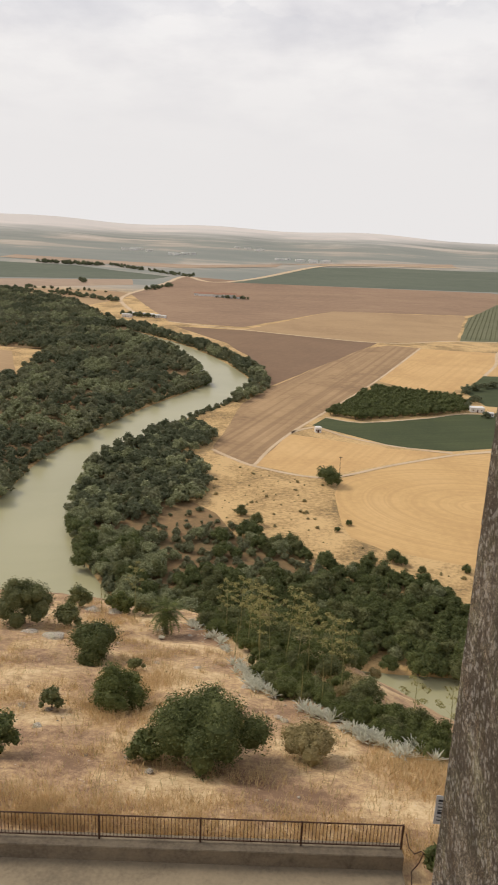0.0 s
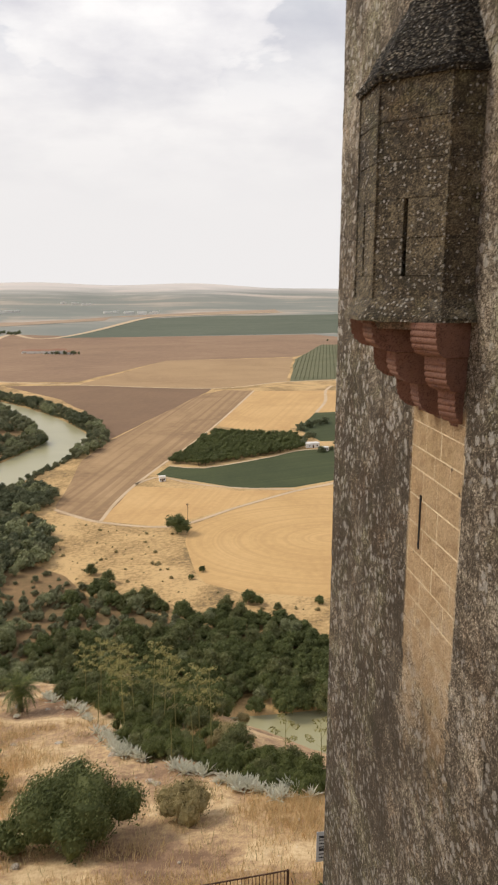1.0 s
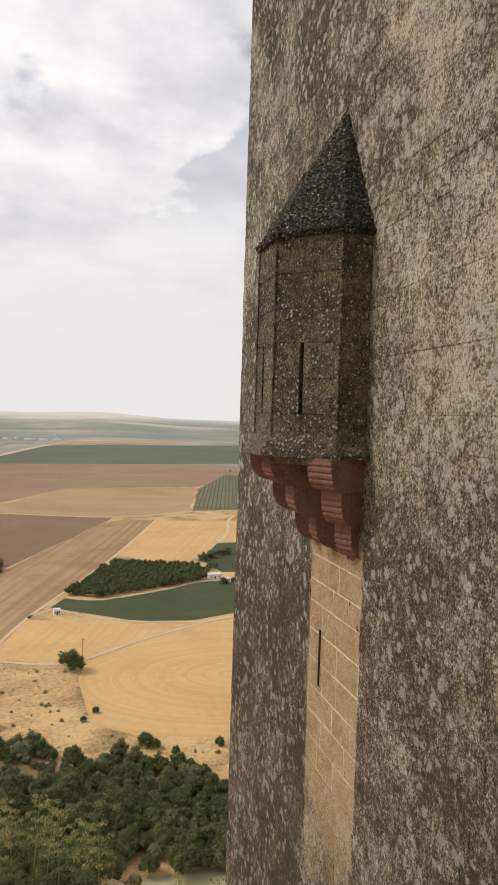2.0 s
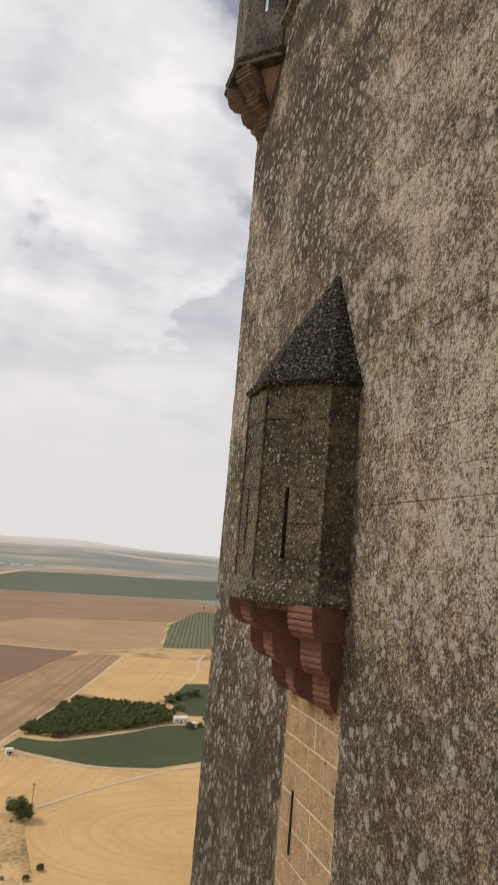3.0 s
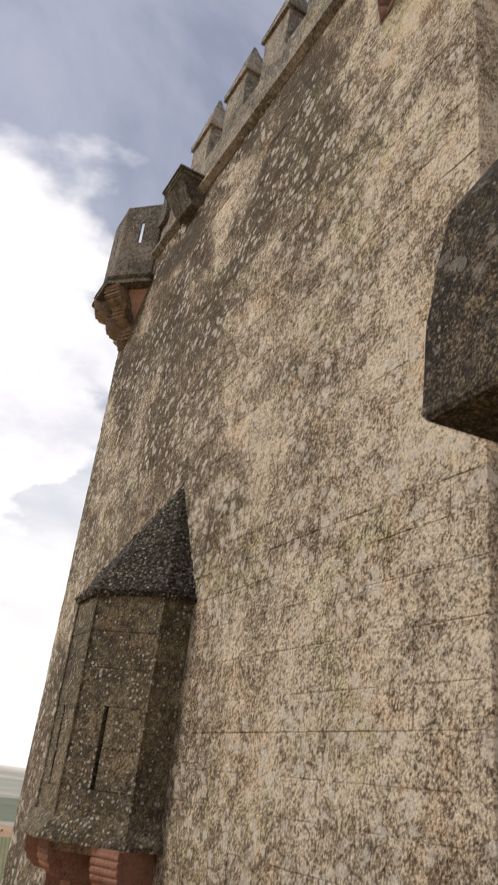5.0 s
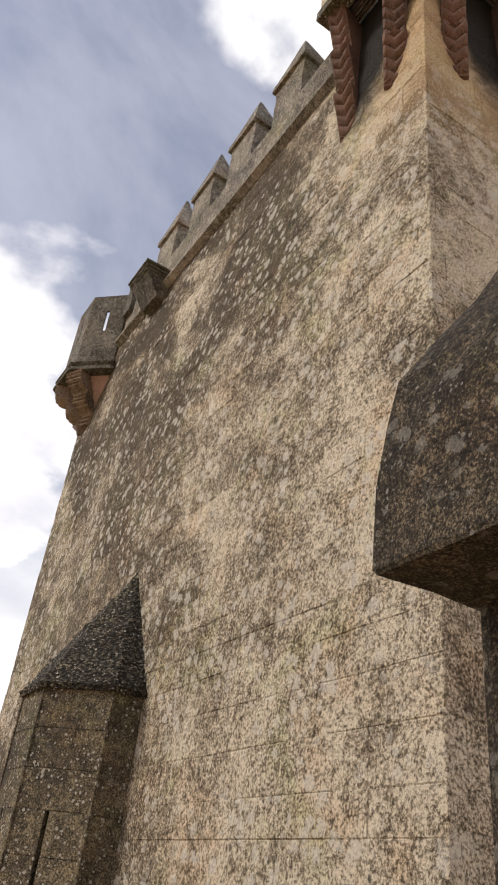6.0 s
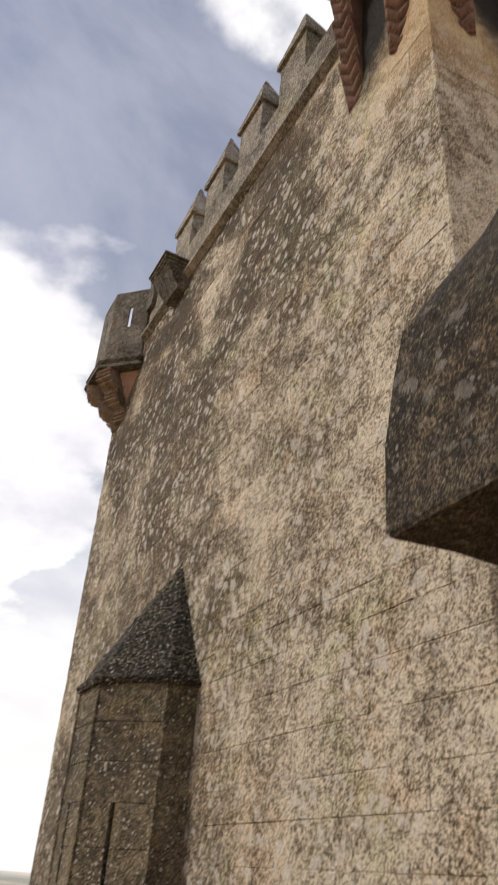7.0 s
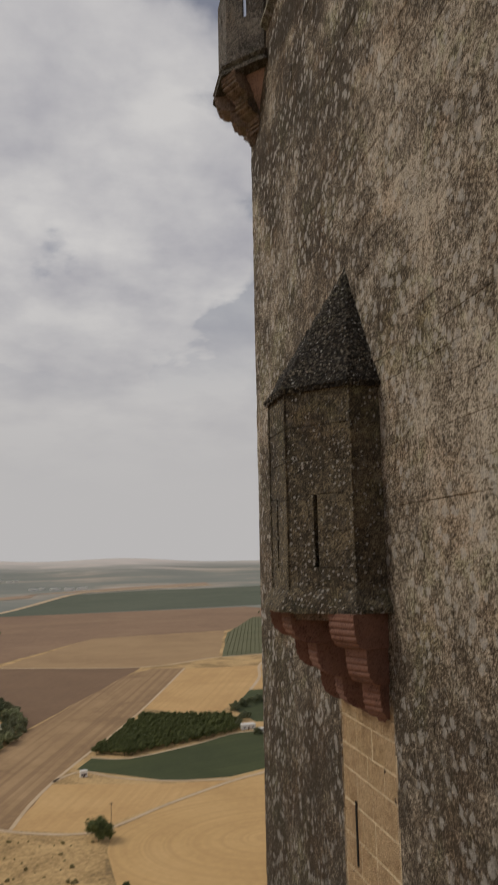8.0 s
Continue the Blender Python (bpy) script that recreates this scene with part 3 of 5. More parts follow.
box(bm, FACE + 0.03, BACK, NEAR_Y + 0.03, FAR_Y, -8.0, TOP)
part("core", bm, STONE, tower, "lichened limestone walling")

COURSE = 0.415
BAND = ((4.15, 11.3), (15.3, 23.6))            # where the blocks stand singly


def block_mesh(seed):
    """A squared stone, one unit long and high, with worn arrises and a slightly uneven face."""
    rnd = random.Random(seed)
    bm = bmesh.new()
    i = 0.014
    back = [bm.verts.new((0.05, y, z)) for y, z in ((0, 0), (1, 0), (1, 1), (0, 1))]
    off = 0.008 * rnd.random() - 0.004
    rim = [bm.verts.new((off + 0.003 + 0.012 * rnd.random() ** 2, y, z)) for y, z in ((0, 0), (1, 0), (1, 1), (0, 1))]
    mid = [bm.verts.new((off + 0.004 * rnd.random() - 0.002, y, z)) for y, z in ((i, 2 * i), (1 - i, 2 * i), (1 - i, 1 - 2 * i), (i, 1 - 2 * i))]
    for k in range(4):
        j = (k + 1) % 4
        bm.faces.new((back[k], back[j], rim[j], rim[k]))
        bm.faces.new((rim[k], rim[j], mid[j], mid[k]))
    bm.faces.new(mid)
    bmesh.ops.recalc_face_normals(bm, faces=bm.faces)
    me = bpy.data.meshes.new("ashlar_block")
    bm.to_mesh(me)
    bm.free()
    me.materials.append(STONE)
    return me


def courses(length, z0, z1, seed):
    """Blocks of a wall, course by course: start, width, foot, height."""
    rnd = random.Random(seed)
    z = z0
    while z < z1 - 0.05:
        h = min(COURSE * rnd.choice((0.85, 1.0, 1.0, 1.12)), z1 - z)
        y = 0.0
        first = True
        while y < length - 0.01:
            wd = rnd.choice((0.45, 0.6, 0.72, 0.85, 1.0)) * (rnd.choice((0.5, 1.0)) if first else 1)
            first = False
            if length - y - wd < 0.3:
                wd = length - y
            yield y, wd, z, h
            y += wd
        z += h


BLOCKS = [block_mesh(s) for s in range(6)]
rest_v, rest_f = [], []


def joined_block(put, rnd):
    """Adds one block to the walling that is kept as one mesh; put maps (depth, along, up) to the world."""
    base = len(rest_v)
    i = 0.02
    d2 = 0.012 * rnd.random() - 0.006
    d1 = d2 + 0.002 + 0.016 * rnd.random() ** 3
    for dep, ring in ((0.05, 0.0), (d1, 0.0), (d2, i)):
        for u, v in ((0, 0), (1, 0), (1, 1), (0, 1)):
            rest_v.append(put(dep, u, v, ring))
    for r in (0, 4):
        for k in range(4):
            j = (k + 1) % 4
            rest_f.append((base + r + k, base + r + j, base + r + 4 + j, base + r + 4 + k))
    rest_f.append((base + 8, base + 9, base + 10, base + 11))


singles = []
rnd = random.Random(4)
NICHE = (9.66, 11.75, 14.4, 18.05)             # sheltered strip under the bartizan: y, y, z, z
for y, wd, z, h in courses(FAR_Y - NEAR_Y, 0.0, TOP - 0.0, 11):
    a, b = NEAR_Y + y, NEAR_Y + y + wd
    if a < NICHE[1] and b > NICHE[0] and z < NICHE[3] and z + h > NICHE[2]:
        for s, e in ((a, NICHE[0]), (NICHE[1], b)):
            if e - s > 0.06:
                joined_block(lambda dep, u, v, ring, s=s, e=e, z=z, h=h: (FACE + dep, s + ring + (e - s - 2 * ring) * u, z + ring + (h - 2 * ring) * v), rnd)
        continue
    if BAND[0][0] <= a and b <= BAND[0][1] and BAND[1][0] < z and z + h < BAND[1][1] and len(singles) < 300:
        singles.append((a, wd, z, h))
        continue
    joined_block(lambda dep, u, v, ring, a=a, wd=wd, z=z, h=h: (FACE + dep, a + ring + (wd - 2 * ring) * u, z + ring + (h - 2 * ring) * v), rnd)
for x, wd, z, h in courses(BACK - FACE, 0.0, TOP, 12):
    if x < 5.5 and z > 8:
        joined_block(lambda dep, u, v, ring, x=x, wd=wd, z=z, h=h: (FACE + x + ring + (wd - 2 * ring) * u, NEAR_Y + dep, z + ring + (h - 2 * ring) * v), rnd)
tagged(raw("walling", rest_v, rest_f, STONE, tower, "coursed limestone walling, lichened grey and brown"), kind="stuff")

# sheltered strip of clean stone below the bartizan
strip = part("sheltered_strip", box(bmesh.new(), FACE + 0.011, FACE + 0.04, NICHE[0], NICHE[1], NICHE[2], NICHE[3]), MORTAR, tower, "clean ochre ashlar strip under the bartizan")
rnd = random.Random(8)
clean = bpy.data.meshes.new("ashlar_block")
clean_bm = bmesh.new()
prism(clean_bm, [(0.0, 0.024), (0.03, 0.024), (0.03, 0.976), (0.0, 0.976)], 0.028, 0.972)
bmesh.ops.recalc_face_normals(clean_bm, faces=clean_bm.faces)
clean_bm.to_mesh(clean)
clean_bm.free()
clean.materials.append(STONE)
for y, wd, z, h in courses(NICHE[1] - NICHE[0], NICHE[2], NICHE[3], 21):
    ob = new("ashlar_block", clean)
    ob.parent = strip
    ob.matrix_basis = Matrix.Translation((FACE + 0.004 + 0.006 * rnd.random(), NICHE[0] + y, z)) @ Matrix.Diagonal((1, wd, h, 1))
bm = bmesh.new()
box(bm, FACE - 0.008, FACE + 0.03, 11.19, 11.25, 15.75, 16.65)
part("arrow_slit", bm, DARK, strip, "narrow dark arrow slit")

# string course, parapet and merlons along the face, and the same round the corner
def moulding(length):
    """A string course's stone, along y: a slope above, a square nose and a hollow below."""
    bm = bmesh.new()
    prof = [(0.05, -0.16), (-0.03, -0.13), (-0.12, -0.07), (-0.15, -0.06), (-0.15, 0.03), (-0.12, 0.05), (0.05, 0.12)]
    for y in (0.0, length):
        for x, z in prof:
            bm.verts.new((x, y, z))
    v = list(bm.verts)
    n = len(prof)
    for k in range(n):
        j = (k + 1) % n
        bm.faces.new((v[k], v[j], v[n + j], v[n + k]))
    bm.faces.new(v[:n])
    bm.faces.new(v[n:])
    return bm


y = 5.9
while y < 15.2:
    wd = min(1.15 + 0.3 * rnd.random(), 15.3 - y)
    ob = part("string_course", moulding(wd - 0.012), TRIM_STONE, tower)
    ob.location = (FACE, y, TOP + 0.02 * (rnd.random() - 0.5))
    y += wd
bm = bmesh.new()
box(bm, FACE + 0.02, FACE + 0.55, 6.0, 16.0, TOP, 33.65)
part("parapet", worn(bm, 6, 0.02), TRIM_STONE, tower, "weathered parapet wall")
bm = bmesh.new()
box(bm, 6.0, BACK, NEAR_Y + 0.02, NEAR_Y + 0.55, TOP, 33.65)
part("parapet", worn(bm, 6, 0.02), TRIM_STONE, tower)


def merlon_at(y):
    bm = bmesh.new()
    box(bm, FACE + 0.03, FACE + 0.57, y - 0.5, y + 0.5, 33.6, 34.85)
    body = part("merlon", worn(bm, 3, 0.02), TRIM_STONE, tower, "squared merlon with a pointed cap")
    bm = bmesh.new()
    sq = [(FACE - 0.04, y - 0.57), (FACE + 0.64, y - 0.57), (FACE + 0.64, y + 0.57), (FACE - 0.04, y + 0.57)]
    prism(bm, sq, 34.85, 35.0)
    prism(bm, grown(sq, -0.02), 35.0, 36.35, [(FACE + 0.3 + 0.03 * sx, y + 0.03 * sy) for sx, sy in ((-1, -1), (1, -1), (1, 1), (-1, 1))])
    part("cap", worn(bm, 1, 0.015), TRIM_STONE, body, "pyramid stone cap")


for y in (7.95, 9.75, 11.55, 13.4):
    merlon_at(y)

# ---- the bartizan on the face ----
PLAN = [(FACE + 0.3, 9.66), (3.66, 9.66), (2.94, 10.38), (2.94, 11.28), (3.66, 12.0), (FACE + 0.3, 12.0)]
MID = 10.83


def walled(bm, plan, z0, z1, slits, deep=0.14, joints=()):
    """Upright walls over an open plan; slits: wall number to (share along, width, foot, head), cut in with jambs."""
    for k in range(len(plan) - 1):
        (x0, y0), (x1, y1) = plan[k], plan[k + 1]
        run = math.hypot(x1 - x0, y1 - y0)
        nx, ny = -(y1 - y0) / run, (x1 - x0) / run
        cx, cy = sum(p[0] for p in plan) / len(plan), sum(p[1] for p in plan) / len(plan)
        if nx * (cx - x0) + ny * (cy - y0) < 0:
            nx, ny = -nx, -ny

        def at(s, z, d=0.0):
            return bm.verts.new((x0 + (x1 - x0) * s / run + nx * d, y0 + (y1 - y0) * s / run + ny * d, z))

        def coursed(s0, s1, q0, q1):
            """One stretch of wall with a worn groove at each bed joint."""
            cuts = [q for q in joints if q0 + 0.03 < q < q1 - 0.03]
            lo = q0
            for q in cuts + [q1]:
                hi = q - 0.009 if q < q1 else q1
                bm.faces.new((at(s0, lo), at(s1, lo), at(s1, hi), at(s0, hi)))
                if q < q1:
                    bm.faces.new((at(s0, hi), at(s1, hi), at(s1, q, 0.012), at(s0, q, 0.012)))
                    bm.faces.new((at(s0, q, 0.012), at(s1, q, 0.012), at(s1, q + 0.009), at(s0, q + 0.009)))
                    lo = q + 0.009

        if k not in slits:
            coursed(0, run, z0, z1)
            continue
        share, wd, f, h = slits[k]
        a, b = share * run - wd / 2, share * run + wd / 2
        for s0, s1, q0, q1 in ((0, a, z0, z1), (b, run, z0, z1), (a, b, z0, f), (a, b, h, z1)):
            coursed(s0, s1, q0, q1)
        rim = [(a, f), (b, f), (b, h), (a, h)]
        for i in range(4):
            j = (i + 1) % 4
            bm.faces.new((at(*rim[i]), at(*rim[j]), at(*rim[j], deep), at(*rim[i], deep)))
    return bm


bm = walled(bmesh.new(), PLAN, 19.72, 22.56, {1: (0.56, 0.065, 20.07, 21.07), 2: (0.6, 0.075, 20.07, 21.07)}, 0.14, (20.07, 20.56, 21.07, 21.55, 22.04))
bartizan = part("bartizan", bm, DARK_STONE, tower, "blackened half-octagon bartizan with arrow slits and a stone spire")
bm = prism(bmesh.new(), [(FACE + 0.2, 9.9), (3.75, 9.9), (3.1, 10.5), (3.1, 11.2), (3.75, 11.8), (FACE + 0.2, 11.8)], 19.8, 22.4)
part("dark_chamber", bm, DARK, bartizan, "dark inside of the bartizan")
OPEN = [(FACE, 9.66), (3.66, 9.66), (2.94, 10.38), (2.94, 11.28), (3.66, 12.0), (FACE, 12.0)]


def outset(by):
    return [(FACE + 0.1, 9.66 - by), (3.66 - 0.41 * by, 9.66 - by), (2.94 - by, 10.38 - 0.41 * by), (2.94 - by, 11.28 + 0.41 * by), (3.66 - 0.41 * by, 12.0 + by), (FACE + 0.1, 12.0 + by)]


bm = prism(bmesh.new(), outset(0.16), 19.47, 19.52)
prism(bm, outset(0.16), 19.52, 19.77, outset(0.005))
part("base_slab", worn(bm, 3, 0.016, 7.0), DARK_STONE, bartizan, "flared sill slab spotted with lichen")
bm = prism(bmesh.new(), outset(0.05), 22.54, 22.61, outset(0.085))
part("cornice", worn(bm, 3, 0.008, 6.0), SPIRE_STONE, bartizan)
CORNERS = OPEN[1:5]
for x, yy in CORNERS:                          # worn quoin edges
    bm = prism(bmesh.new(), [(x + 0.02 * math.cos(a), yy + 0.02 * math.sin(a)) for a in np.arange(0, 6.2, 1.047)], 19.74, 22.56)
    part("arris", worn(bm, 5, 0.008, 5.0), DARK_STONE, bartizan)
tip = (FACE + 0.02, MID - 0.02)
bm = bmesh.new()
steps, rings = 30, []
for k in range(steps):
    for f, by, z in ((k / steps, 0.07, 22.6 + 2.12 * k / steps), ((k + 0.8) / steps, 0.063, 22.6 + 2.12 * (k + 0.9) / steps)):
        rings.append([bm.verts.new((x + (tip[0] - x) * f, yy + (tip[1] - yy) * f, z)) for x, yy in outset(by)])
for lo, hi in zip(rings, rings[1:]):
    for k in range(5):
        bm.faces.new((lo[k], lo[k + 1], hi[k + 1], hi[k]))
bm.faces.new(rings[-1])
bmesh.ops.subdivide_edges(bm, edges=[e for e in bm.edges if e.calc_length() > 0.16], cuts=4, use_grid_fill=True)
for v in bm.verts:
    v.co += 0.024 * noise.noise_vector(v.co * 7) + 0.026 * noise.noise_vector(v.co * 22)
part("spire", bm, SPIRE_STONE, bartizan, "steep spire of small dark stone courses")


def corbel(root, toward, width, reach, z_top, drop, mat, parent, lobes=3, label="", ribs=5, taper=0.16, rib=0.022):
    """A stepped corbel: blocks with rounded noses and rolled ribs, each shorter and narrower than the one above."""
    prof = []
    h = drop / lobes
    for k in range(lobes):
        r0 = reach * (1 - k / lobes)
        r1 = reach * (1 - (k + 1) / lobes)
        zt = z_top - k * h
        wide = width * (1 - taper * k)
        prof.append((r0, zt, wide))
        for i in range(4 * ribs + 1):
            a = i / (4 * ribs)
            groove = rib * abs(math.sin(a * math.pi * ribs)) ** 0.6 - rib if 0.02 < a < 0.98 else 0.0
            prof.append((max(r1, r1 + (r0 - r1) * max(0.0, 1 - a ** 3.2) ** 0.5 + groove), zt - h * 0.04 - h * 0.93 * a, wide))
    prof.append((0.0, z_top - drop - 0.04, width * (1 - taper * lobes)))
    d = Vector((*toward, 0)).normalized()
    across = Vector((-d.y, d.x, 0)) / 2
    bm = bmesh.new()
    rows = []
    for r, z, wide in prof:
        rows.append([bm.verts.new(Vector((*root, z)) + d * q + across * sd * wide) for q, sd in ((r, 1), (r, -1), (min(r, reach * 0.0) - 0.1, -1), (min(r, reach * 0.0) - 0.1, 1))])
    for a, b in zip(rows, rows[1:]):
        for k in range(4):
            j = (k + 1) % 4
            bm.faces.new((a[k], a[j], b[j], b[k]))
    bm.faces.new(rows[0])
    bm.faces.new(rows[-1][::-1])
    return part("corbel", bm, mat, parent, label)


for root, toward, reach in (((FACE, 9.95), (-0.9, -0.42), 0.76), ((FACE, 10.72), (-1, -0.02), 1.14), ((FACE, 11.52), (-0.93, 0.3), 1.12)):
    corbel(root, toward, 0.46, reach, 19.47, 1.42, RED_STONE, bartizan, label="red stone corbel with rolled ribs")
bm = prism(bmesh.new(), outset(-0.12), 19.35, 19.48, outset(-0.05))
part("soffit", bm, BROWN_STONE, bartizan, "shadowed red stone underside")


# ---- the round-cornered turret on the far corner ----
def octagon(cx, cy, apothem):
    r = apothem / math.cos(math.pi / 8)
    return [(cx + r * math.cos(math.pi / 8 + k * math.pi / 4), cy + r * math.sin(math.pi / 8 + k * math.pi / 4)) for k in range(8)]


CX, CY = 4.58, 16.6
oct_out, oct_in = octagon(CX, CY, 1.27), octagon(CX, CY, 1.21)
ring_out = oct_out + [oct_out[0]]
slits = {k: (0.5, 0.11, 32.9, 33.6) for k in range(8)}
bm = walled(bmesh.new(), ring_out, 31.75, 34.15, slits, 0.06)
walled(bm, oct_in + [oct_in[0]], 31.75, 34.15, slits, -0.0)
v_out = [bm.verts.new((x, y, 34.15)) for x, y in oct_out]
v_in = [bm.verts.new((x, y, 34.15)) for x, y in oct_in]
for k in range(8):
    j = (k + 1) % 8
    bm.faces.new((v_out[k], v_out[j], v_in[j], v_in[k]))
turret = part("corner_turret", bm, GREY_STONE, tower, "open octagonal corner turret on ribbed corbels")
bm = prism(bmesh.new(), octagon(CX, CY, 1.28), 31.58, 31.75, octagon(CX, CY, 1.42))
prism(bm, octagon(CX, CY, 1.42), 31.5, 31.6)
part("base_slab", bm, GREY_STONE, turret)
for a in (radians(112), radians(160), radians(207)):
    d = (math.cos(a), math.sin(a))
    corbel((CX + d[0] * 0.30, CY + d[1] * 0.30), d, 0.50, 1.14, 31.52, 1.32, BROWN_STONE, turret, ribs=4, taper=0.1, rib=0.10)
bm = prism(bmesh.new(), octagon(CX, CY, 0.42), 30.3, 31.52, octagon(CX, CY, 1.12))
part("soffit", bm, PINK_STONE, turret, "pinkish underside of the turret")
bm = box(bmesh.new(), 4.0, 4.5, 14.95, 15.35, 33.3, 34.5)
part("pier", worn(bm, 3, 0.03), GREY_STONE, turret)

# carved water spout beside it: a tapering block under a rolled cornice
SPOUT_Y = (12.48, 13.36)
bm = bmesh.new()
lo = [(FACE - 0.22, SPOUT_Y[0] + 0.06), (FACE + 0.2, SPOUT_Y[0] + 0.06), (FACE + 0.2, SPOUT_Y[1] - 0.06), (FACE - 0.22, SPOUT_Y[1] - 0.06)]
hi = [(FACE - 0.58, SPOUT_Y[0]), (FACE + 0.2, SPOUT_Y[0]), (FACE + 0.2, SPOUT_Y[1]), (FACE - 0.58, SPOUT_Y[1])]
prism(bm, lo, 31.98, 32.52, hi)
spout = part("carved_block", worn(bm, 4, 0.02, 4.0), GREY_STONE, tower, "weathered projecting block under a rolled cornice")
for k in range(3):
    bm = bmesh.new()
    by = 0.03 + 0.035 * k
    prism(bm, [(FACE - 0.58 - by, SPOUT_Y[0] - by), (FACE + 0.2, SPOUT_Y[0] - by), (FACE + 0.2, SPOUT_Y[1] + by), (FACE - 0.58 - by, SPOUT_Y[1] + by)], 32.52 + 0.075 * k, 32.59 + 0.075 * k)
    part("moulding", worn(bevelled(bm, 0.022), 1, 0.01), GREY_STONE, spout)

# ---- the machicolated turret on the near corner ----
SILL = 33.4


def hollow(outer, inner, z0, z1):
    """An upright wall between two plans of as many points."""
    bm = bmesh.new()
    a = [[bm.verts.new((x, y, z)) for x, y in outer] for z in (z0, z1)]
    b = [[bm.verts.new((x, y, z)) for x, y in inner] for z in (z0, z1)]
    n = len(outer)
    for k in range(n):
        j = (k + 1) % n
        bm.faces.new((a[0][k], a[0][j], a[1][j], a[1][k]))
        bm.faces.new((b[0][k], b[0][j], b[1][j], b[1][k]))
        for q in (0, 1):
            bm.faces.new((a[q][k], a[q][j], b[q][j], b[q][k]))
    return bm


def corner_plan(out, back=6.0):
    """The turret's plan round the corner, so far out from the two faces."""
    x, y = FACE - out, NEAR_Y - out
    return [(x, back), (x, y + 0.85), (x + 0.85, y), (back, y), (back, back)]


box_turret = part("box_turret", hollow(corner_plan(0.60), corner_plan(0.32, 5.8), SILL, 37.2), PALE_STONE, tower, "projecting machicolated corner turret on chevron corbels")
part("sill", hollow(corner_plan(0.66), corner_plan(0.36, 5.8), SILL - 0.22, SILL + 0.02), DARK_STONE, box_turret, "stone sill round the drop holes")
# Its black is soot and recess shade, both put into STONE's colour.
part("inner_wall", box(bmesh.new(), FACE + 0.03, 6.0, NEAR_Y + 0.03, 6.0, TOP - 0.02, SILL - 0.02), STONE, box_turret, "wall behind the drop holes, black with soot and painted shade")


def chevron_corbel(root, toward, width, reach, z_top, drop):
    """A corbel raked outwards as it rises in three lifts, its outer face carved in rolled chevrons."""
    d = Vector((*toward, 0)).normalized()
    side = Vector((-d.y, d.x, 0))
    bm = bmesh.new()
    n = 132
    across = [k / 8 - 0.5 for k in range(9)]
    rows = []
    for k in range(n + 1):
        f = k / n
        lift = min(2, int(f * 3))
        g = f * 3 - lift
        out = reach * (0.06 + 0.25 * lift + 0.44 * g ** 1.2)
        z = z_top - drop + drop * f
        row = []
        for q in across:
            roll = abs(math.sin(math.pi * (f * 13.5 - abs(q) * 1.5)))
            rib = 0.085 * roll ** 0.5 - 0.085
            if g < 0.05 or abs(q) > 0.49:
                rib = -0.05
            row.append(bm.verts.new(Vector((*root, z)) + side * q * width + d * max(out + rib, -0.05)))
        row += [bm.verts.new(Vector((*root, z)) + side * q * width - d * 0.08) for q in (0.5, -0.5)]
        rows.append(row)
    for a, b in zip(rows, rows[1:]):
        for k in range(11):
            j = (k + 1) % 11
            bm.faces.new((a[k], a[j], b[j], b[k]))
    bm.faces.new(rows[0])
    bm.faces.new(rows[-1][::-1])
    part("corbel", bm, CHAR_STONE, box_turret, "dark red corbel carved with rolled chevrons")


for root, toward in (((FACE + 0.02, 5.80), (-1, -0.25)), ((FACE + 0.02, 4.74), (-0.75, -0.66)), ((4.70, NEAR_Y + 0.02), (-0.66, -0.75)), ((5.84, NEAR_Y + 0.02), (-0.25, -1))):
    chevron_corbel(root, toward, 0.36, 0.58, SILL - 0.2, 2.8)
for k in range(9):                             # slatted floor over the drop holes
    q = 0.05 + 0.058 * k
    for at_xy, long, turn in (((FACE - q, 5.25), 1.0, math.pi / 2), ((5.20, NEAR_Y - q), 1.0, 0.0), ((FACE - q * 0.72 + 0.22, NEAR_Y - q * 0.72 + 0.22), 1.0, -math.pi / 4)):
        ob = part("grating_slat", box(bmesh.new(), -long / 2, long / 2, -0.014, 0.014, 0, 0.05), IRON, box_turret)
        ob.matrix_basis = Matrix.Translation((*at_xy, SILL - 0.12)) @ Matrix.Rotation(turn, 4, "Z")

# ---- the parapet that the camera leans over ----
own = thing("own_parapet", "blackened stone merlon with a sloped cap beside the crenel", "merlon")
bm = box(bmesh.new(), 0.335, 0.86, -0.42, 0.425, 17.5, 20.51)
part("pillar", worn(bevelled(bm, 0.015), 4, 0.008, 6.0), BLACK_STONE, own)
bm = bmesh.new()
rings = []                                     # a square block under a rounded shoulder and a steep slope
for inset, z in ((0.002, 20.5), (0.0, 20.504), (0.003, 20.57), (0.006, 20.625), (0.014, 20.668), (0.030, 20.703), (0.055, 20.75), (0.088, 20.83), (0.13, 20.94), (0.175, 21.06), (0.225, 21.2), (0.275, 21.34), (0.335, 21.5)):
    rings.append([])
    corners = [(0.239 + inset, -0.5 + inset * 1.2), (0.95 - inset, -0.5 + inset * 1.2), (0.95 - inset, 0.432 - inset * 1.2), (0.239 + inset, 0.432 - inset * 1.2)]
    for k in range(4):
        (x0, y0), (x1, y1) = corners[k], corners[(k + 1) % 4]
        rings[-1] += [bm.verts.new((x0 + (x1 - x0) * q / 14, y0 + (y1 - y0) * q / 14, z)) for q in range(14)]
for lo, hi in zip(rings, rings[1:]):
    for k in range(56):
        bm.faces.new((lo[k], lo[(k + 1) % 56], hi[(k + 1) % 56], hi[k]))
bm.faces.new(rings[-1])
bm.faces.new(rings[0][::-1])
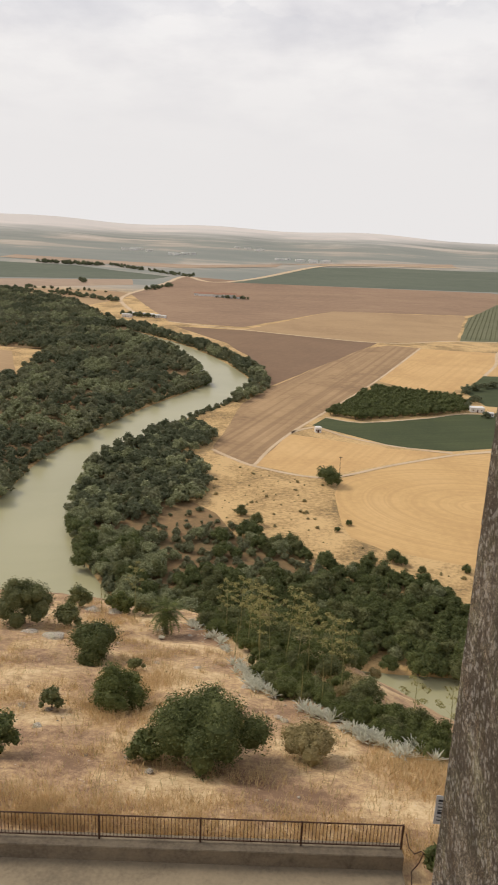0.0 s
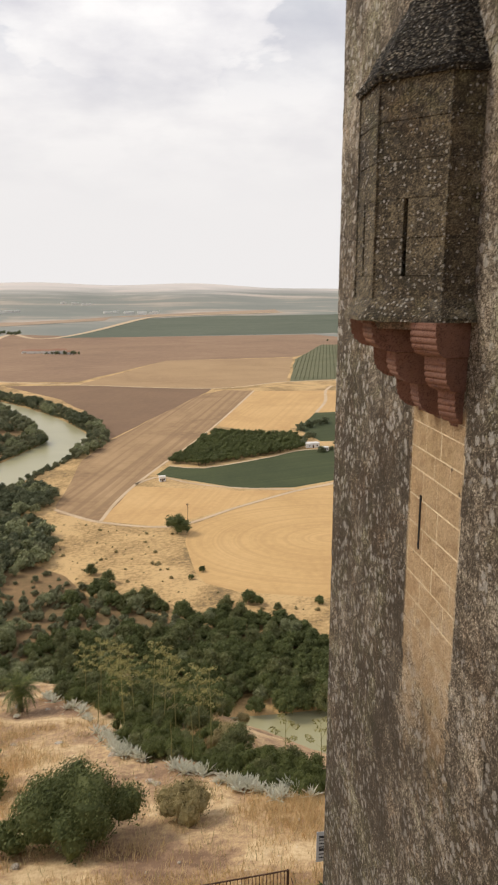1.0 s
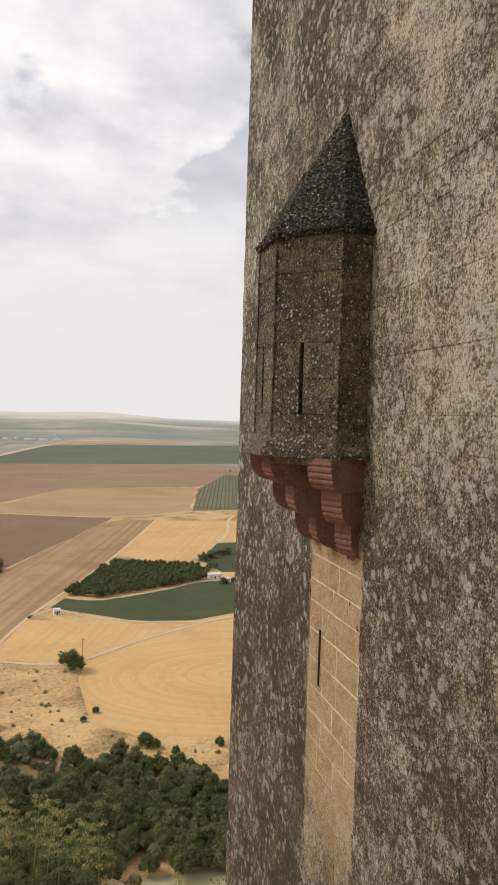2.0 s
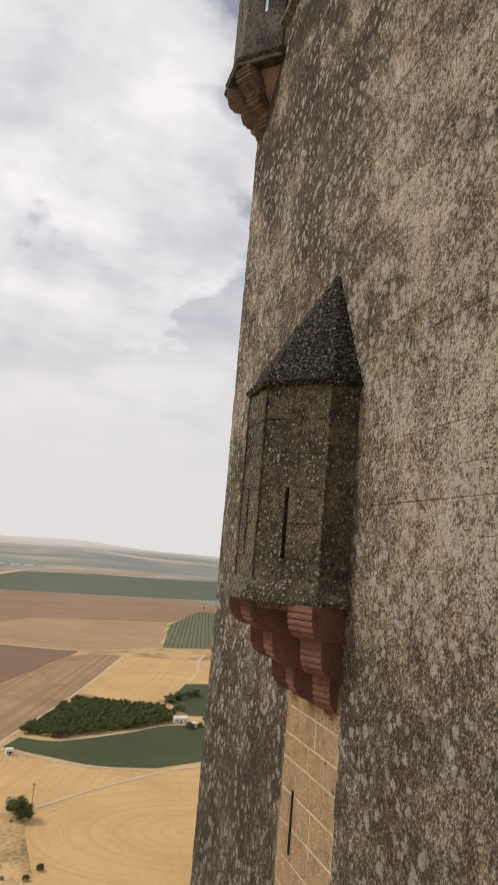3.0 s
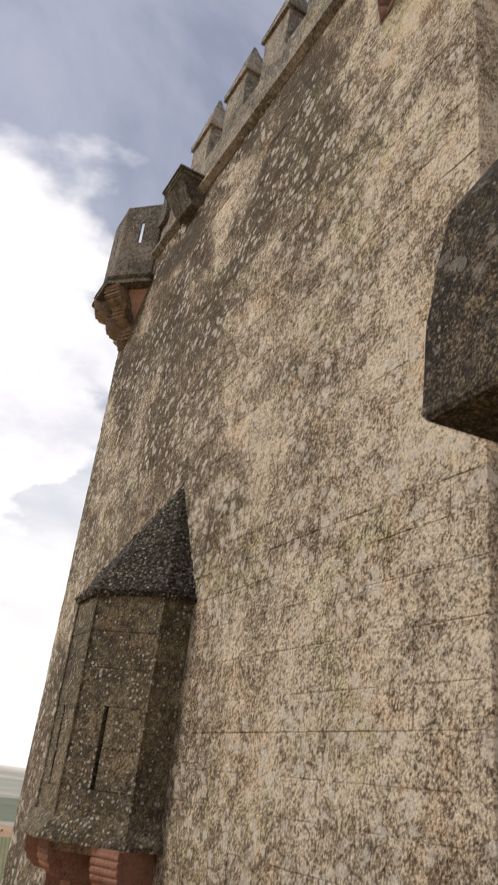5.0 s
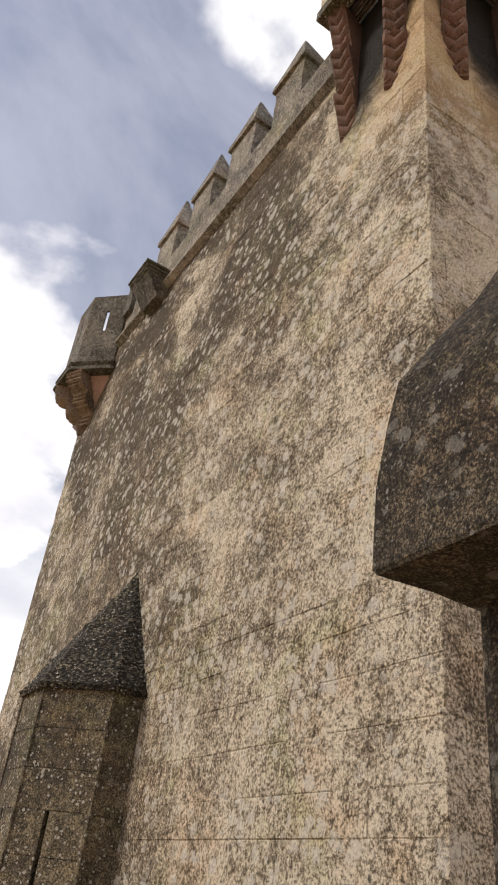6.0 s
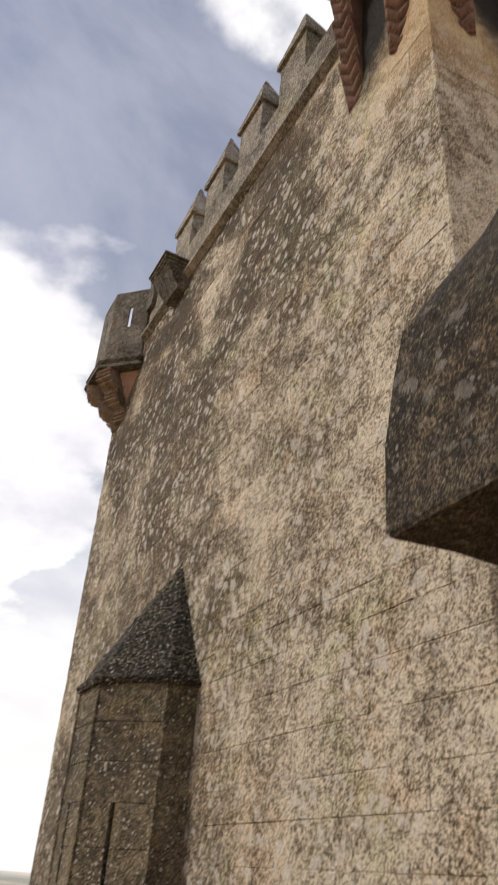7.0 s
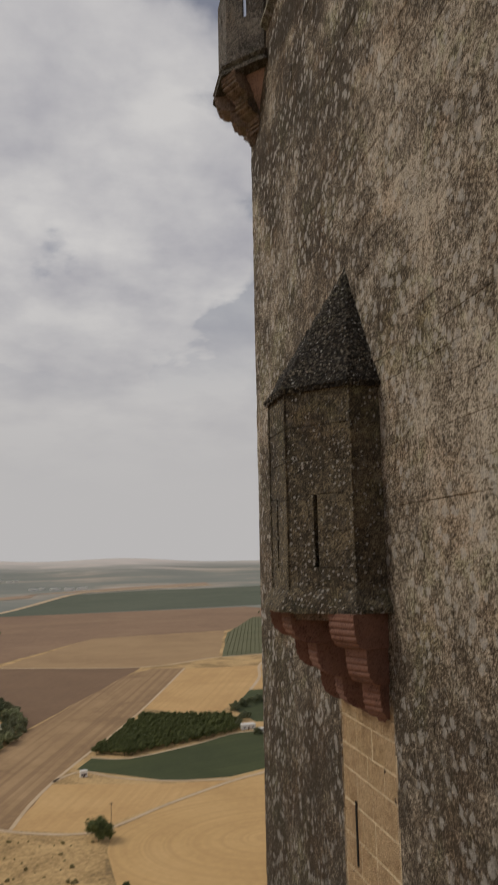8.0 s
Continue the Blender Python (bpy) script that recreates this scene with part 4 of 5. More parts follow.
for v in bm.verts:
    v.co += 0.005 * noise.noise_vector(v.co * 7) + 0.005 * noise.noise_vector(v.co * 19) + 0.003 * noise.noise_vector(v.co * 45)
part("cap", bm, BLACK_STONE, own, "sloping lichened cap stone")
bm = box(bmesh.new(), 0.34, 0.9, -6.0, 0.42, 0.0, 19.4)
part("wall", bm, STONE, own, "stone wall below the merlon")


# ---- plants ----
def leaf_cloud(rng, lobes, leaves, size, flat=0.0):
    """Corner points of leaf clumps scattered over the skins of some lobes (x, y, z, radius, squash)."""
    lob = np.array(lobes)
    pick = rng.choice(len(lob), leaves, p=lob[:, 3] ** 2 / (lob[:, 3] ** 2).sum())
    d = rng.normal(size=(leaves, 3))
    d[:, 2] = np.abs(d[:, 2]) * np.where(rng.random(leaves) < 0.78, 1, -1)
    d /= np.linalg.norm(d, axis=1)[:, None]
    r = lob[pick, 3] * (0.74 + 0.46 * rng.random(leaves) ** 1.4)
    c = lob[pick, :3] + d * r[:, None] * np.stack([np.ones(leaves), np.ones(leaves), lob[pick, 4]], 1)
    nrm = d + 0.5 * rng.normal(size=(leaves, 3))
    nrm /= np.linalg.norm(nrm, axis=1)[:, None]
    a = np.cross(nrm, rng.normal(size=(leaves, 3)))
    a /= np.linalg.norm(a, axis=1)[:, None]
    b = np.cross(nrm, a)
    s = size * (0.55 + 0.9 * rng.random(leaves))[:, None]
    return np.stack([c - a * s, c - b * s * 0.55, c + a * s, c + b * s * 0.55], 1).reshape(-1, 3)


def cores(lobes, rng, k=0.70):
    """Lumpy low shells inside the lobes, so that a crown is not see-through all over."""
    v, f = [], []
    for x, y, z, r, q in lobes:
        base = len(v)
        for i in range(5):
            th = math.pi * i / 4
            for j in range(7):
                ph = 2 * math.pi * j / 7
                rr = r * k * (0.85 + 0.3 * rng.random())
                v.append((x + rr * math.sin(th) * math.cos(ph), y + rr * math.sin(th) * math.sin(ph), z + rr * q * math.cos(th)))
        for i in range(4):
            for j in range(7):
                f.append((base + 7 * i + j, base + 7 * i + (j + 1) % 7, base + 7 * (i + 1) + (j + 1) % 7, base + 7 * (i + 1) + j))
    return v, f


def crown_data(seed, width, height, lobes, leaves, size, foot=0.25, squash=0.85):
    """Points and faces of a crown that is so wide and high over the ground, with an uneven outline."""
    rng = np.random.default_rng(seed)
    out = []
    for k in range(lobes):
        a, d = rng.random() * 6.283, math.sqrt(rng.random())
        r = width * (0.10 + 0.12 * rng.random())
        z = height * (foot + (0.86 - foot) * (1 - 0.5 * d ** 2) * (0.45 + 0.55 * rng.random()))
        out.append((math.cos(a) * d * (width / 2 - r * 0.8), math.sin(a) * d * (width / 2 - r * 0.8), max(z, r * 0.6), r, squash + 0.25 * rng.random()))
    out.append((0, 0, height * 0.5, width * 0.26, 0.9))
    v, f = cores(out, rng)
    q = leaf_cloud(rng, out, leaves, size)
    n = len(v)
    v = np.concatenate([np.array(v), q])
    f = f + [(n + 4 * k, n + 4 * k + 1, n + 4 * k + 2, n + 4 * k + 3) for k in range(leaves)]
    return v, f


def trunk_mesh(seed, height, radius, limbs, spread):
    rnd = random.Random(seed)
    bm = bmesh.new()

    def limb(p, q, r0, r1):
        d = (q - p).normalized()
        s = d.orthogonal().normalized()
        t = d.cross(s)
        rings = []
        for f, r in ((0, r0), (0.5, (r0 + r1) / 2), (1, r1)):
            c = p.lerp(q, f) + (0.06 * height * noise.noise_vector(p + q) if f == 0.5 else Vector())
            rings.append([bm.verts.new(c + (s * math.cos(a) + t * math.sin(a)) * r) for a in (0, 1.047, 2.094, 3.142, 4.189, 5.236)])
        for a, b in zip(rings, rings[1:]):
            for k in range(6):
                bm.faces.new((a[k], a[(k + 1) % 6], b[(k + 1) % 6], b[k]))
        bm.faces.new(rings[-1])

    top = Vector((0.05 * height * (rnd.random() - 0.5), 0.05 * height * (rnd.random() - 0.5), height * 0.5))
    limb(Vector((0, 0, -0.3)), top, radius, radius * 0.6)
    for k in range(limbs):
        a = 6.283 * k / limbs + rnd.random()
        limb(top * (0.4 + 0.5 * rnd.random()), Vector((math.cos(a) * spread, math.sin(a) * spread, height * (0.55 + 0.3 * rnd.random()))), radius * 0.45, radius * 0.12)
    me = bpy.data.meshes.new("trunk")
    bmesh.ops.recalc_face_normals(bm, faces=bm.faces)
    bm.to_mesh(me)
    bm.free()
    me.materials.append(BARK)
    return me


def plant_mesh(name, seed, width, height, lobes, leaves, size, mat, foot=0.25):
    v, f = crown_data(seed, width, height, lobes, leaves, size, foot)
    me = bpy.data.meshes.new(name)
    me.from_pydata(v.tolist(), [], f)
    me.materials.append(mat)
    return me


def plant(name, label, category, crown, trunk, at, turn=0.0, size=1.0, group=""):
    ob = thing(name, label, category, at, group)
    ob.rotation_euler = (0, 0, turn)
    ob.scale = (size, size, size)
    for nm, me in (("trunk", trunk), ("crown", crown)):
        p = new(nm, me)
        p.parent = ob
    return ob


def joined_plants(name, label, spots, kinds, mat):
    """Many plants in one mesh; spots: x, y, z, turn, size; kinds: crowns' points and faces."""
    vs, fs, base = [], [], 0
    for k, (x, y, z, turn, size) in enumerate(spots):
        v, f = kinds[k % len(kinds)]
        c, s = math.cos(turn) * size, math.sin(turn) * size
        vs.append(np.stack([v[:, 0] * c - v[:, 1] * s + x, v[:, 0] * s + v[:, 1] * c + y, v[:, 2] * size + z], 1))
        fs.append(np.array(f) + base)
        base += len(v)
    ob = raw(name, np.concatenate(vs).tolist(), np.concatenate(fs).tolist(), mat)
    return tagged(ob, label, "trees", kind="stuff")


def inside(x, y, plan):
    hit = False
    for k in range(len(plan)):
        (x0, y0), (x1, y1) = plan[k - 1], plan[k]
        if (y0 > y) != (y1 > y) and x < (x1 - x0) * (y - y0) / (y1 - y0) + x0:
            hit = not hit
    return hit


def sown(plan, step, seed, keep=1.0, clear=2.5):
    """Uneven spots on a grid within a plan, out of the water."""
    rnd = random.Random(seed)
    xs, ys = [p[0] for p in plan], [p[1] for p in plan]
    y = min(ys)
    while y < max(ys):
        x = min(xs)
        while x < max(xs):
            px, py = x + (rnd.random() - 0.5) * step * 0.95, y + (rnd.random() - 0.5) * step * 0.95
            if rnd.random() < keep and inside(px, py, plan) and off_river(px, py) > clear:
                yield px, py
            x += step
        y += step


NEAR_WOOD = [(-100, 225), (-110, 262), (-118, 294), (-124, 325), (-124, 363), (-120, 395), (-100, 428), (-70, 446), (-59, 420), (-66, 385), (-52, 345), (-48, 318), (-64, 300),
             (-62, 280), (-40, 285), (-24, 288), (-12, 272), (22, 252), (45, 247), (56, 232), (70, 225), (70, 190), (40, 185), (0, 185), (-40, 190)]
FAR_WOOD = [(-140, 262), (-134, 311), (-128, 337), (-123, 376), (-115, 420), (-109, 473), (-95, 515), (-76, 560), (-80, 601), (-94, 653), (-127, 723), (-168, 790),
            (-235, 900), (-300, 990), (-375, 1120), (-545, 1300), (-660, 1300), (-520, 900), (-340, 700), (-262, 690), (-240, 560), (-262, 515), (-225, 400)]
BANK = [(-56, 520), (-42, 548), (-38, 580), (-46, 622), (-62, 672), (-88, 725), (-125, 780), (-180, 850), (-235, 915), (-250, 900), (-190, 825), (-150, 775), (-118, 730), (-88, 670), (-70, 622), (-58, 585), (-60, 550), (-72, 520)]
field("woodland_floor", [(-66, 236), (-82, 262), (-92, 294), (-98, 325), (-98, 363), (-95, 395), (-88, 412), (-76, 425), (-74, 405), (-76, 385), (-70, 345), (-62, 322), (-40, 302), (-30, 280), (-12, 264), (18, 246), (40, 240), (50, 228), (54, 204), (0, 200), (-50, 212)], WOOD_FLOOR, "shaded brown woodland floor", 0.05)
field("woodland_floor", [(-160, 270), (-150, 311), (-145, 337), (-141, 376), (-136, 420), (-126, 473), (-118, 515), (-100, 560), (-106, 601), (-118, 653), (-150, 723), (-190, 790), (-235, 900), (-300, 990), (-375, 1120), (-545, 1300), (-660, 1300), (-520, 900), (-340, 700), (-262, 690), (-240, 560), (-262, 515), (-225, 400)], WOOD_FLOOR, "shaded brown woodland floor", 0.05)

TREE_CROWNS = [plant_mesh("crown", 100 + k, 8.4, 7.2, 22, 2600, 0.27, LEAF if k in (0, 1, 3) else OLIVE if k == 2 else SILVER, 0.04) for k in range(5)]
TREE_TRUNKS = [trunk_mesh(200 + k, 6.0, 0.22, 5, 2.2) for k in range(2)]
GLADE = [(-82, 272), (-67, 286), (-50, 306), (-38, 300), (-32, 288), (-20, 262), (-38, 254), (-60, 254), (-76, 260)]
rnd = random.Random(31)
count, far_spots, open_spots, silver_spots = 0, [], [], []
for x, y in sown(NEAR_WOOD, 5.2, 3, 0.98, -1.5):
    gap = noise.noise(Vector((x * 0.03, y * 0.03, 7)))
    if gap < -0.42 or inside(x, y, GLADE) and rnd.random() < 0.8:
        open_spots.append((x, y, -100.6, rnd.random() * 6.28, 0.3 + 0.35 * rnd.random()))
        continue
    size = 0.62 + 0.55 * rnd.random() + 0.25 * gap
    silver = noise.noise(Vector((x * 0.05, y * 0.05, 2))) > -0.12 and rnd.random() < (0.6 if x < -48 else 0.12)
    k = 4 if silver else rnd.choice((0, 1, 2, 3))
    if count < 300:
        plant("riverside_tree", "silvery poplar bush on the river bank" if k == 4 else "dense dark green riverside tree", "tree", TREE_CROWNS[k], TREE_TRUNKS[count % 2],
              (x, y, lie(x, y) - 0.3), rnd.random() * 6.28, size, "riverside wood")
        count += 1
    else:
        (silver_spots if silver and rnd.random() < 0.7 else open_spots if k == 2 else far_spots).append((x, y, lie(x, y), rnd.random() * 6.28, size))
SMALL = [crown_data(300 + k, 9.0, 7.2, 10, 420, 0.62, 0.05) for k in range(6)]
dark_spots, olive_spots = far_spots, open_spots
for x, y in list(sown(FAR_WOOD, 7.4, 5, 0.95, -1.5)) + list(sown(BANK, 6.5, 6, 1.0, 1.5)):
    gap = noise.noise(Vector((x * 0.022, y * 0.022, 4)))
    if gap < -0.55:
        continue
    size = 0.68 + 0.6 * rnd.random() + 0.4 * gap
    tone = noise.noise(Vector((x * 0.035, y * 0.02, 9))) + 0.3 * (rnd.random() - 0.5)
    (silver_spots if tone > 0.24 else olive_spots if tone > -0.12 else dark_spots).append((x, y, lie(x, y), rnd.random() * 6.28, max(size, 0.35)))
for k in range(0, len(FLOW) - 1):
    for s in (-1, 1):
        for j in range(3):
            f = j / 3 + 0.2 * rnd.random()
            p, q = FLOW[k], FLOW[k + 1]
            dx, dy = q[0] - p[0], q[1] - p[1]
            r = math.hypot(dx, dy)
            w2 = p[2] + 0.5 + 4.5 * rnd.random()
            x, y = p[0] + dx * f - s * dy / r * w2, p[1] + dy * f + s * dx / r * w2
            if 200 < math.hypot(x, y) < 900 and off_river(x, y) > -0.5 and x < 75:
                (olive_spots if rnd.random() < 0.6 else dark_spots).append((x, y, -100.8, rnd.random() * 6.28, 0.35 + 0.3 * rnd.random()))
olive_spots += [(x, y, -100.3, rnd.random() * 6.28, 0.22 + 0.42 * rnd.random() ** 2) for x, y in sown(GLADE, 5.2, 14, 0.6)]
REEDS = [(-135, 690), (-100, 655), (-86, 600), (-84, 570), (-95, 530), (-112, 548), (-112, 620)]
reed_spots = [(x, y, -100.6, rnd.random() * 6.28, 0.25 + 0.3 * rnd.random()) for x, y in sown(REEDS, 5.0, 15, 0.8, -3.0)]
joined_plants("reed_bed", "bright green reeds along the river bend", reed_spots, SMALL, SHRUB)
joined_plants("woodland", "dense dark riverside woodland", dark_spots, SMALL, HAZED_LEAF)
joined_plants("woodland", "olive green riverside scrub wood", olive_spots, SMALL, HAZED_OLIVE)
joined_plants("woodland", "silvery riverside poplar thickets", silver_spots, SMALL, SILVER)

# the dark grove in rows beside the green crop
GROVE = [(7, 496), (44, 597), (61, 594), (111, 575), (106, 532), (78, 515), (30, 489)]
GROVE_TREE = [plant_mesh("crown", 400 + k, 5.6, 5.0, 9, 420, 0.42, LEAF, 0.15) for k in range(3)]
GROVE_TRUNK = trunk_mesh(410, 3.4, 0.15, 4, 1.3)
for i in range(30):
    for j in range(30):
        x, y = -10 + i * 4.6 + j * 1.4, 480 + j * 4.9 - i * 0.6
        if inside(x, y, GROVE):
            plant("grove_tree", "clipped dark green orchard tree in a row", "tree", rnd.choice(GROVE_TREE), GROVE_TRUNK,
                  (x + rnd.random() - 0.5, y + rnd.random() - 0.5, -100.0), rnd.random() * 6.28, 1.0 + 0.35 * rnd.random(), "dark grove")

# orchard rows far to the side, hedges and far trees
ORCHARD = [(172, 935), (226, 1200), (335, 1495), (420, 1500), (300, 965)]
spots = []
for i in range(75):
    for j in range(85):
        x, y = 150 + i * 6.0 + j * 1.6, 930 + j * 7 + i * 0.5
        if inside(x, y, ORCHARD):
            spots.append((x, y, -100, rnd.random() * 6.28, 0.13))
joined_plants("orchard_rows", "young orchard trees in straight rows", spots, SMALL, HAZED_OLIVE)
spots = []
for x0, y0, x1, y1, n, s in ((-470, 1270, -330, 1180, 60, 1.2), (-560, 1345, -400, 1330, 16, 1.0), (-510, 1530, -500, 1520, 4, 1.6), (-335, 1420, -318, 1560, 22, 1.3), (-360, 1065, -545, 1330, 26, 1.1),
                             (-268, 1000, -232, 990, 12, 1.1), (-800, 2090, -640, 2110, 60, 1.7), (-620, 2150, -330, 1860, 70, 1.4), (-190, 1338, -140, 1340, 13, 1.1), (108, 545, 122, 580, 6, 0.9),
                             (120, 520, 135, 535, 5, 0.8), (382, 1600, 384, 1602, 1, 0.9), (114, 600, 150, 640, 10, 1.0)):
    for k in range(n):
        f = k / max(1, n - 1)
        far = math.hypot(x0, y0) / 900
        x, y = x0 + (x1 - x0) * f + rnd.gauss(0, 3) * far, y0 + (y1 - y0) * f + rnd.gauss(0, 4) * far
        spots.append((x, y, lie(x, y) - 0.3, rnd.random() * 6.28, s * (0.6 + 0.5 * rnd.random())))
joined_plants("hedgerow_trees", "dark hedgerow and farm trees across the plain", spots, SMALL, HAZED_LEAF)

# shrubs over the yellow scrub
SCRUBLAND = [(-52, 388), (-31, 366), (-4, 358), (10, 352), (8, 310), (14, 284), (30, 270), (66, 258), (66, 240), (45, 250), (20, 260), (-12, 278), (-40, 292), (-50, 330)]
spots = [(x, y, -100.1 - 2.0 * s, rnd.random() * 6.28, s) for x, y in sown(SCRUBLAND, 3.4, 12, 0.26) for s in (0.06 + 0.26 * rnd.random() ** 3,)]
joined_plants("scrub_bushes", "low dry brown scrub bushes", spots, SMALL, DRYLEAF)
plant("lone_tree", "lone round dark green holm oak in the stubble", "tree", plant_mesh("crown", 77, 14.0, 10.0, 24, 3600, 0.36, LEAF, 0.02), trunk_mesh(78, 6, 0.3, 5, 2), (8, 352, -100.1))
for x, y, s in ((24, 262, 0.75), (33, 266, 0.8), (36, 264, 0.6), (43, 258, 0.45), (12, 292, 0.35), (17, 300, 0.4), (60, 262, 0.5), (66, 258, 0.5), (-30, 302, 0.7), (-22, 292, 0.8)):
    plant("scrub_tree", "small dark tree on the dry slope", "tree", TREE_CROWNS[rnd.choice((0, 1, 2))], TREE_TRUNKS[0], (x, y, -100.1), rnd.random() * 6, s, "scrub trees")

# bushes of the castle hill
def bush(x, y, width, height, leaves, size, mat, seed, label, lobes=14):
    return plant("bush", label, "bush", plant_mesh("crown", seed, width, height, lobes + 5, leaves, size, mat, 0.0), trunk_mesh(seed + 1, height * 0.5, 0.05 + width * 0.012, 5, width * 0.2),
                 (x, y, lie(x, y) + 0.05))


bush(-3.6, 27.6, 5.7, 3.1, 24000, 0.052, LEAF, 501, "large dense dark green olive bush on the dry slope", 20)
bush(-6.3, 26.6, 1.9, 1.5, 1500, 0.07, LEAF, 503, "low dark bush beside a larger one")
bush(-13.5, 42.2, 4.2, 2.4, 9000, 0.062, LEAF, 505, "dark green mastic bush on bare earth")
bush(-9.4, 33.2, 3.3, 2.2, 7000, 0.058, SHRUB, 507, "bright green bush with an open crown")
bush(-12.4, 31.7, 1.4, 1.2, 900, 0.07, OLIVE, 509, "small grey green bush in dry grass")
bush(-21.6, 50.2, 5.0, 4.4, 10000, 0.068, OLIVE, 511, "tall olive bush on the brow of the hill", 18)
bush(-18.2, 51.0, 2.6, 2.2, 1600, 0.09, OLIVE, 513, "olive bush on the brow of the hill")
bush(-20.2, 59.0, 2.6, 2.1, 1600, 0.09, OLIVE, 515, "round bush at the edge of the brow")
bush(-16.2, 58.3, 2.9, 2.3, 1600, 0.09, SHRUB, 517, "green bush at the edge of the brow")
bush(-13.6, 57.5, 2.6, 1.7, 1400, 0.09, OLIVE, 519, "low bush at the edge of the brow")
bush(-12.6, 25.9, 2.2, 2.0, 2000, 0.07, LEAF, 521, "dark bush above the railing")
bush(-10.2, 40.2, 1.2, 0.9, 500, 0.08, OLIVE, 523, "small dry shrub on bare earth")
bush(0.5, 28.9, 3.0, 1.5, 6000, 0.045, DRYLEAF, 525, "straw-coloured broom bush on the slope")
bush(5.0, 20.6, 1.0, 1.3, 420, 0.07, LEAF, 527, "thin leafy shrub at the terrace corner", 7)
SLOPE = [plant_mesh("crown", 540 + k, 3.4, 2.5, 11, 2600, 0.075, (SHRUB, OLIVE, SHRUB, DRYLEAF)[k], 0.0) for k in range(4)]
SLOPE_TRUNK = trunk_mesh(550, 1.6, 0.07, 4, 0.7)
for k in range(240):
    u = rnd.random()
    s = 1.0 + (10 - 6.5 * u) * rnd.random()
    x, y = -9.5 + 17.5 * u + 0.934 * s, 58.5 - 30.5 * u + 0.361 * s + rnd.gauss(0, 0.8)
    if x > 3.9 and y < 30:
        continue
    if (x > 2.6 and y < 45 or x > 3.2 and y < 48) and s > 2.2:
        continue
    plant("slope_bush", "green shrub on the steep bank behind the agaves", "bush", SLOPE[rnd.choice((0, 0, 1, 1, 2, 3))], SLOPE_TRUNK, (x, y, lie(x, y) - 0.1), rnd.random() * 6.28, (0.5 + 0.55 * rnd.random()) * (1 - 0.4 * u), "bank shrubs")
for x, y, s in ((4.8, 34.4, 0.62), (5.8, 33.4, 0.6), (3.9, 35.4, 0.5), (6.9, 32.2, 0.5), (-1.5, 47.5, 0.8), (-3.5, 50.0, 0.7), (0.8, 44.0, 0.7)):
    plant("slope_bush", "full green shrub on the steep bank", "bush", SLOPE[0], SLOPE_TRUNK, (x, y, lie(x, y) - 0.1), rnd.random() * 6, s, "bank shrubs")

# palm on the brow
palm = thing("dwarf_palm", "shaggy fan palm with grey green fronds", "palm", (-10.6, 51.6, lie(-10.6, 51.6)))
me = trunk_mesh(601, 3.2, 0.24, 0, 0)
p = new("trunk", me)
p.parent = palm


def frond_mesh():
    verts, faces = [], []
    for k in range(15):
        f = k / 14
        bend = Vector((1.7 * f, 0, 0.75 * f - 1.25 * f * f))
        for s in (-1, 1):
            tip = bend + Vector((0.25, s * (0.55 * math.sin(math.pi * (0.12 + 0.85 * f)) + 0.05), -0.12))
            b = len(verts)
            verts += [bend, bend + Vector((0.09, 0, 0)), tip]
            faces.append((b, b + 1, b + 2))
    me = bpy.data.meshes.new("frond")
    me.from_pydata([tuple(v) for v in verts], [], faces)
    me.materials.append(SHRUB)
    return me


frond = frond_mesh()
for k in range(42):
    ob = new("frond", frond)
    ob.parent = palm
    tilt = -0.95 + 2.0 * (k / 42)
    ob.matrix_basis = Matrix.Translation((0, 0, 1.75)) @ Matrix.Rotation(k * 2.4, 4, "Z") @ Matrix.Rotation(tilt, 4, "Y") @ Matrix.Scale(0.75 + 0.3 * rnd.random(), 4)


# agaves along the edge, and their dry flower stalks
def agave_leaf():
    verts, faces = [], []
    n = 6
    for k in range(n):
        f = k / (n - 1)
        wd = 0.07 * (1 - f ** 2.2) + 0.002
        x, z = 0.85 * f, 0.18 * f - 0.06 * f * f
        verts += [(x, -wd, z + 0.03), (x, 0, z - 0.015), (x, wd, z + 0.03), (x, 0, z - 0.045 * (1 - f))]
    for k in range(n - 1):
        a, b = 4 * k, 4 * k + 4
        for i in range(4):
            j = (i + 1) % 4
            faces.append((a + i, a + j, b + j, b + i))
    me = bpy.data.meshes.new("leaf")
    me.from_pydata(verts, [], faces)
    me.materials.append(AGAVE)
    return me


LEAF_BLADE = agave_leaf()
agave = thing("agave", "grey-green agave rosette with pale pointed leaves", "agave", group="agave hedge")
for k in range(15):
    ob = new("leaf", LEAF_BLADE)
    ob.parent = agave
    ob.matrix_basis = Matrix.Rotation(k * 2.4, 4, "Z") @ Matrix.Rotation(-0.15 - 1.15 * k / 15, 4, "Y") @ Matrix.Scale(1.0 - 0.02 * k, 4)
HEDGE = [(-9.6, 55.1), (-7.2, 51.6), (-5.4, 47.5), (-4.0, 42.4), (-2.9, 38.8), (-1.8, 37.6), (-0.3, 35.3), (1.5, 33.9), (3.3, 31.5), (4.3, 31.1), (5.3, 30.2), (6.3, 29.8)]
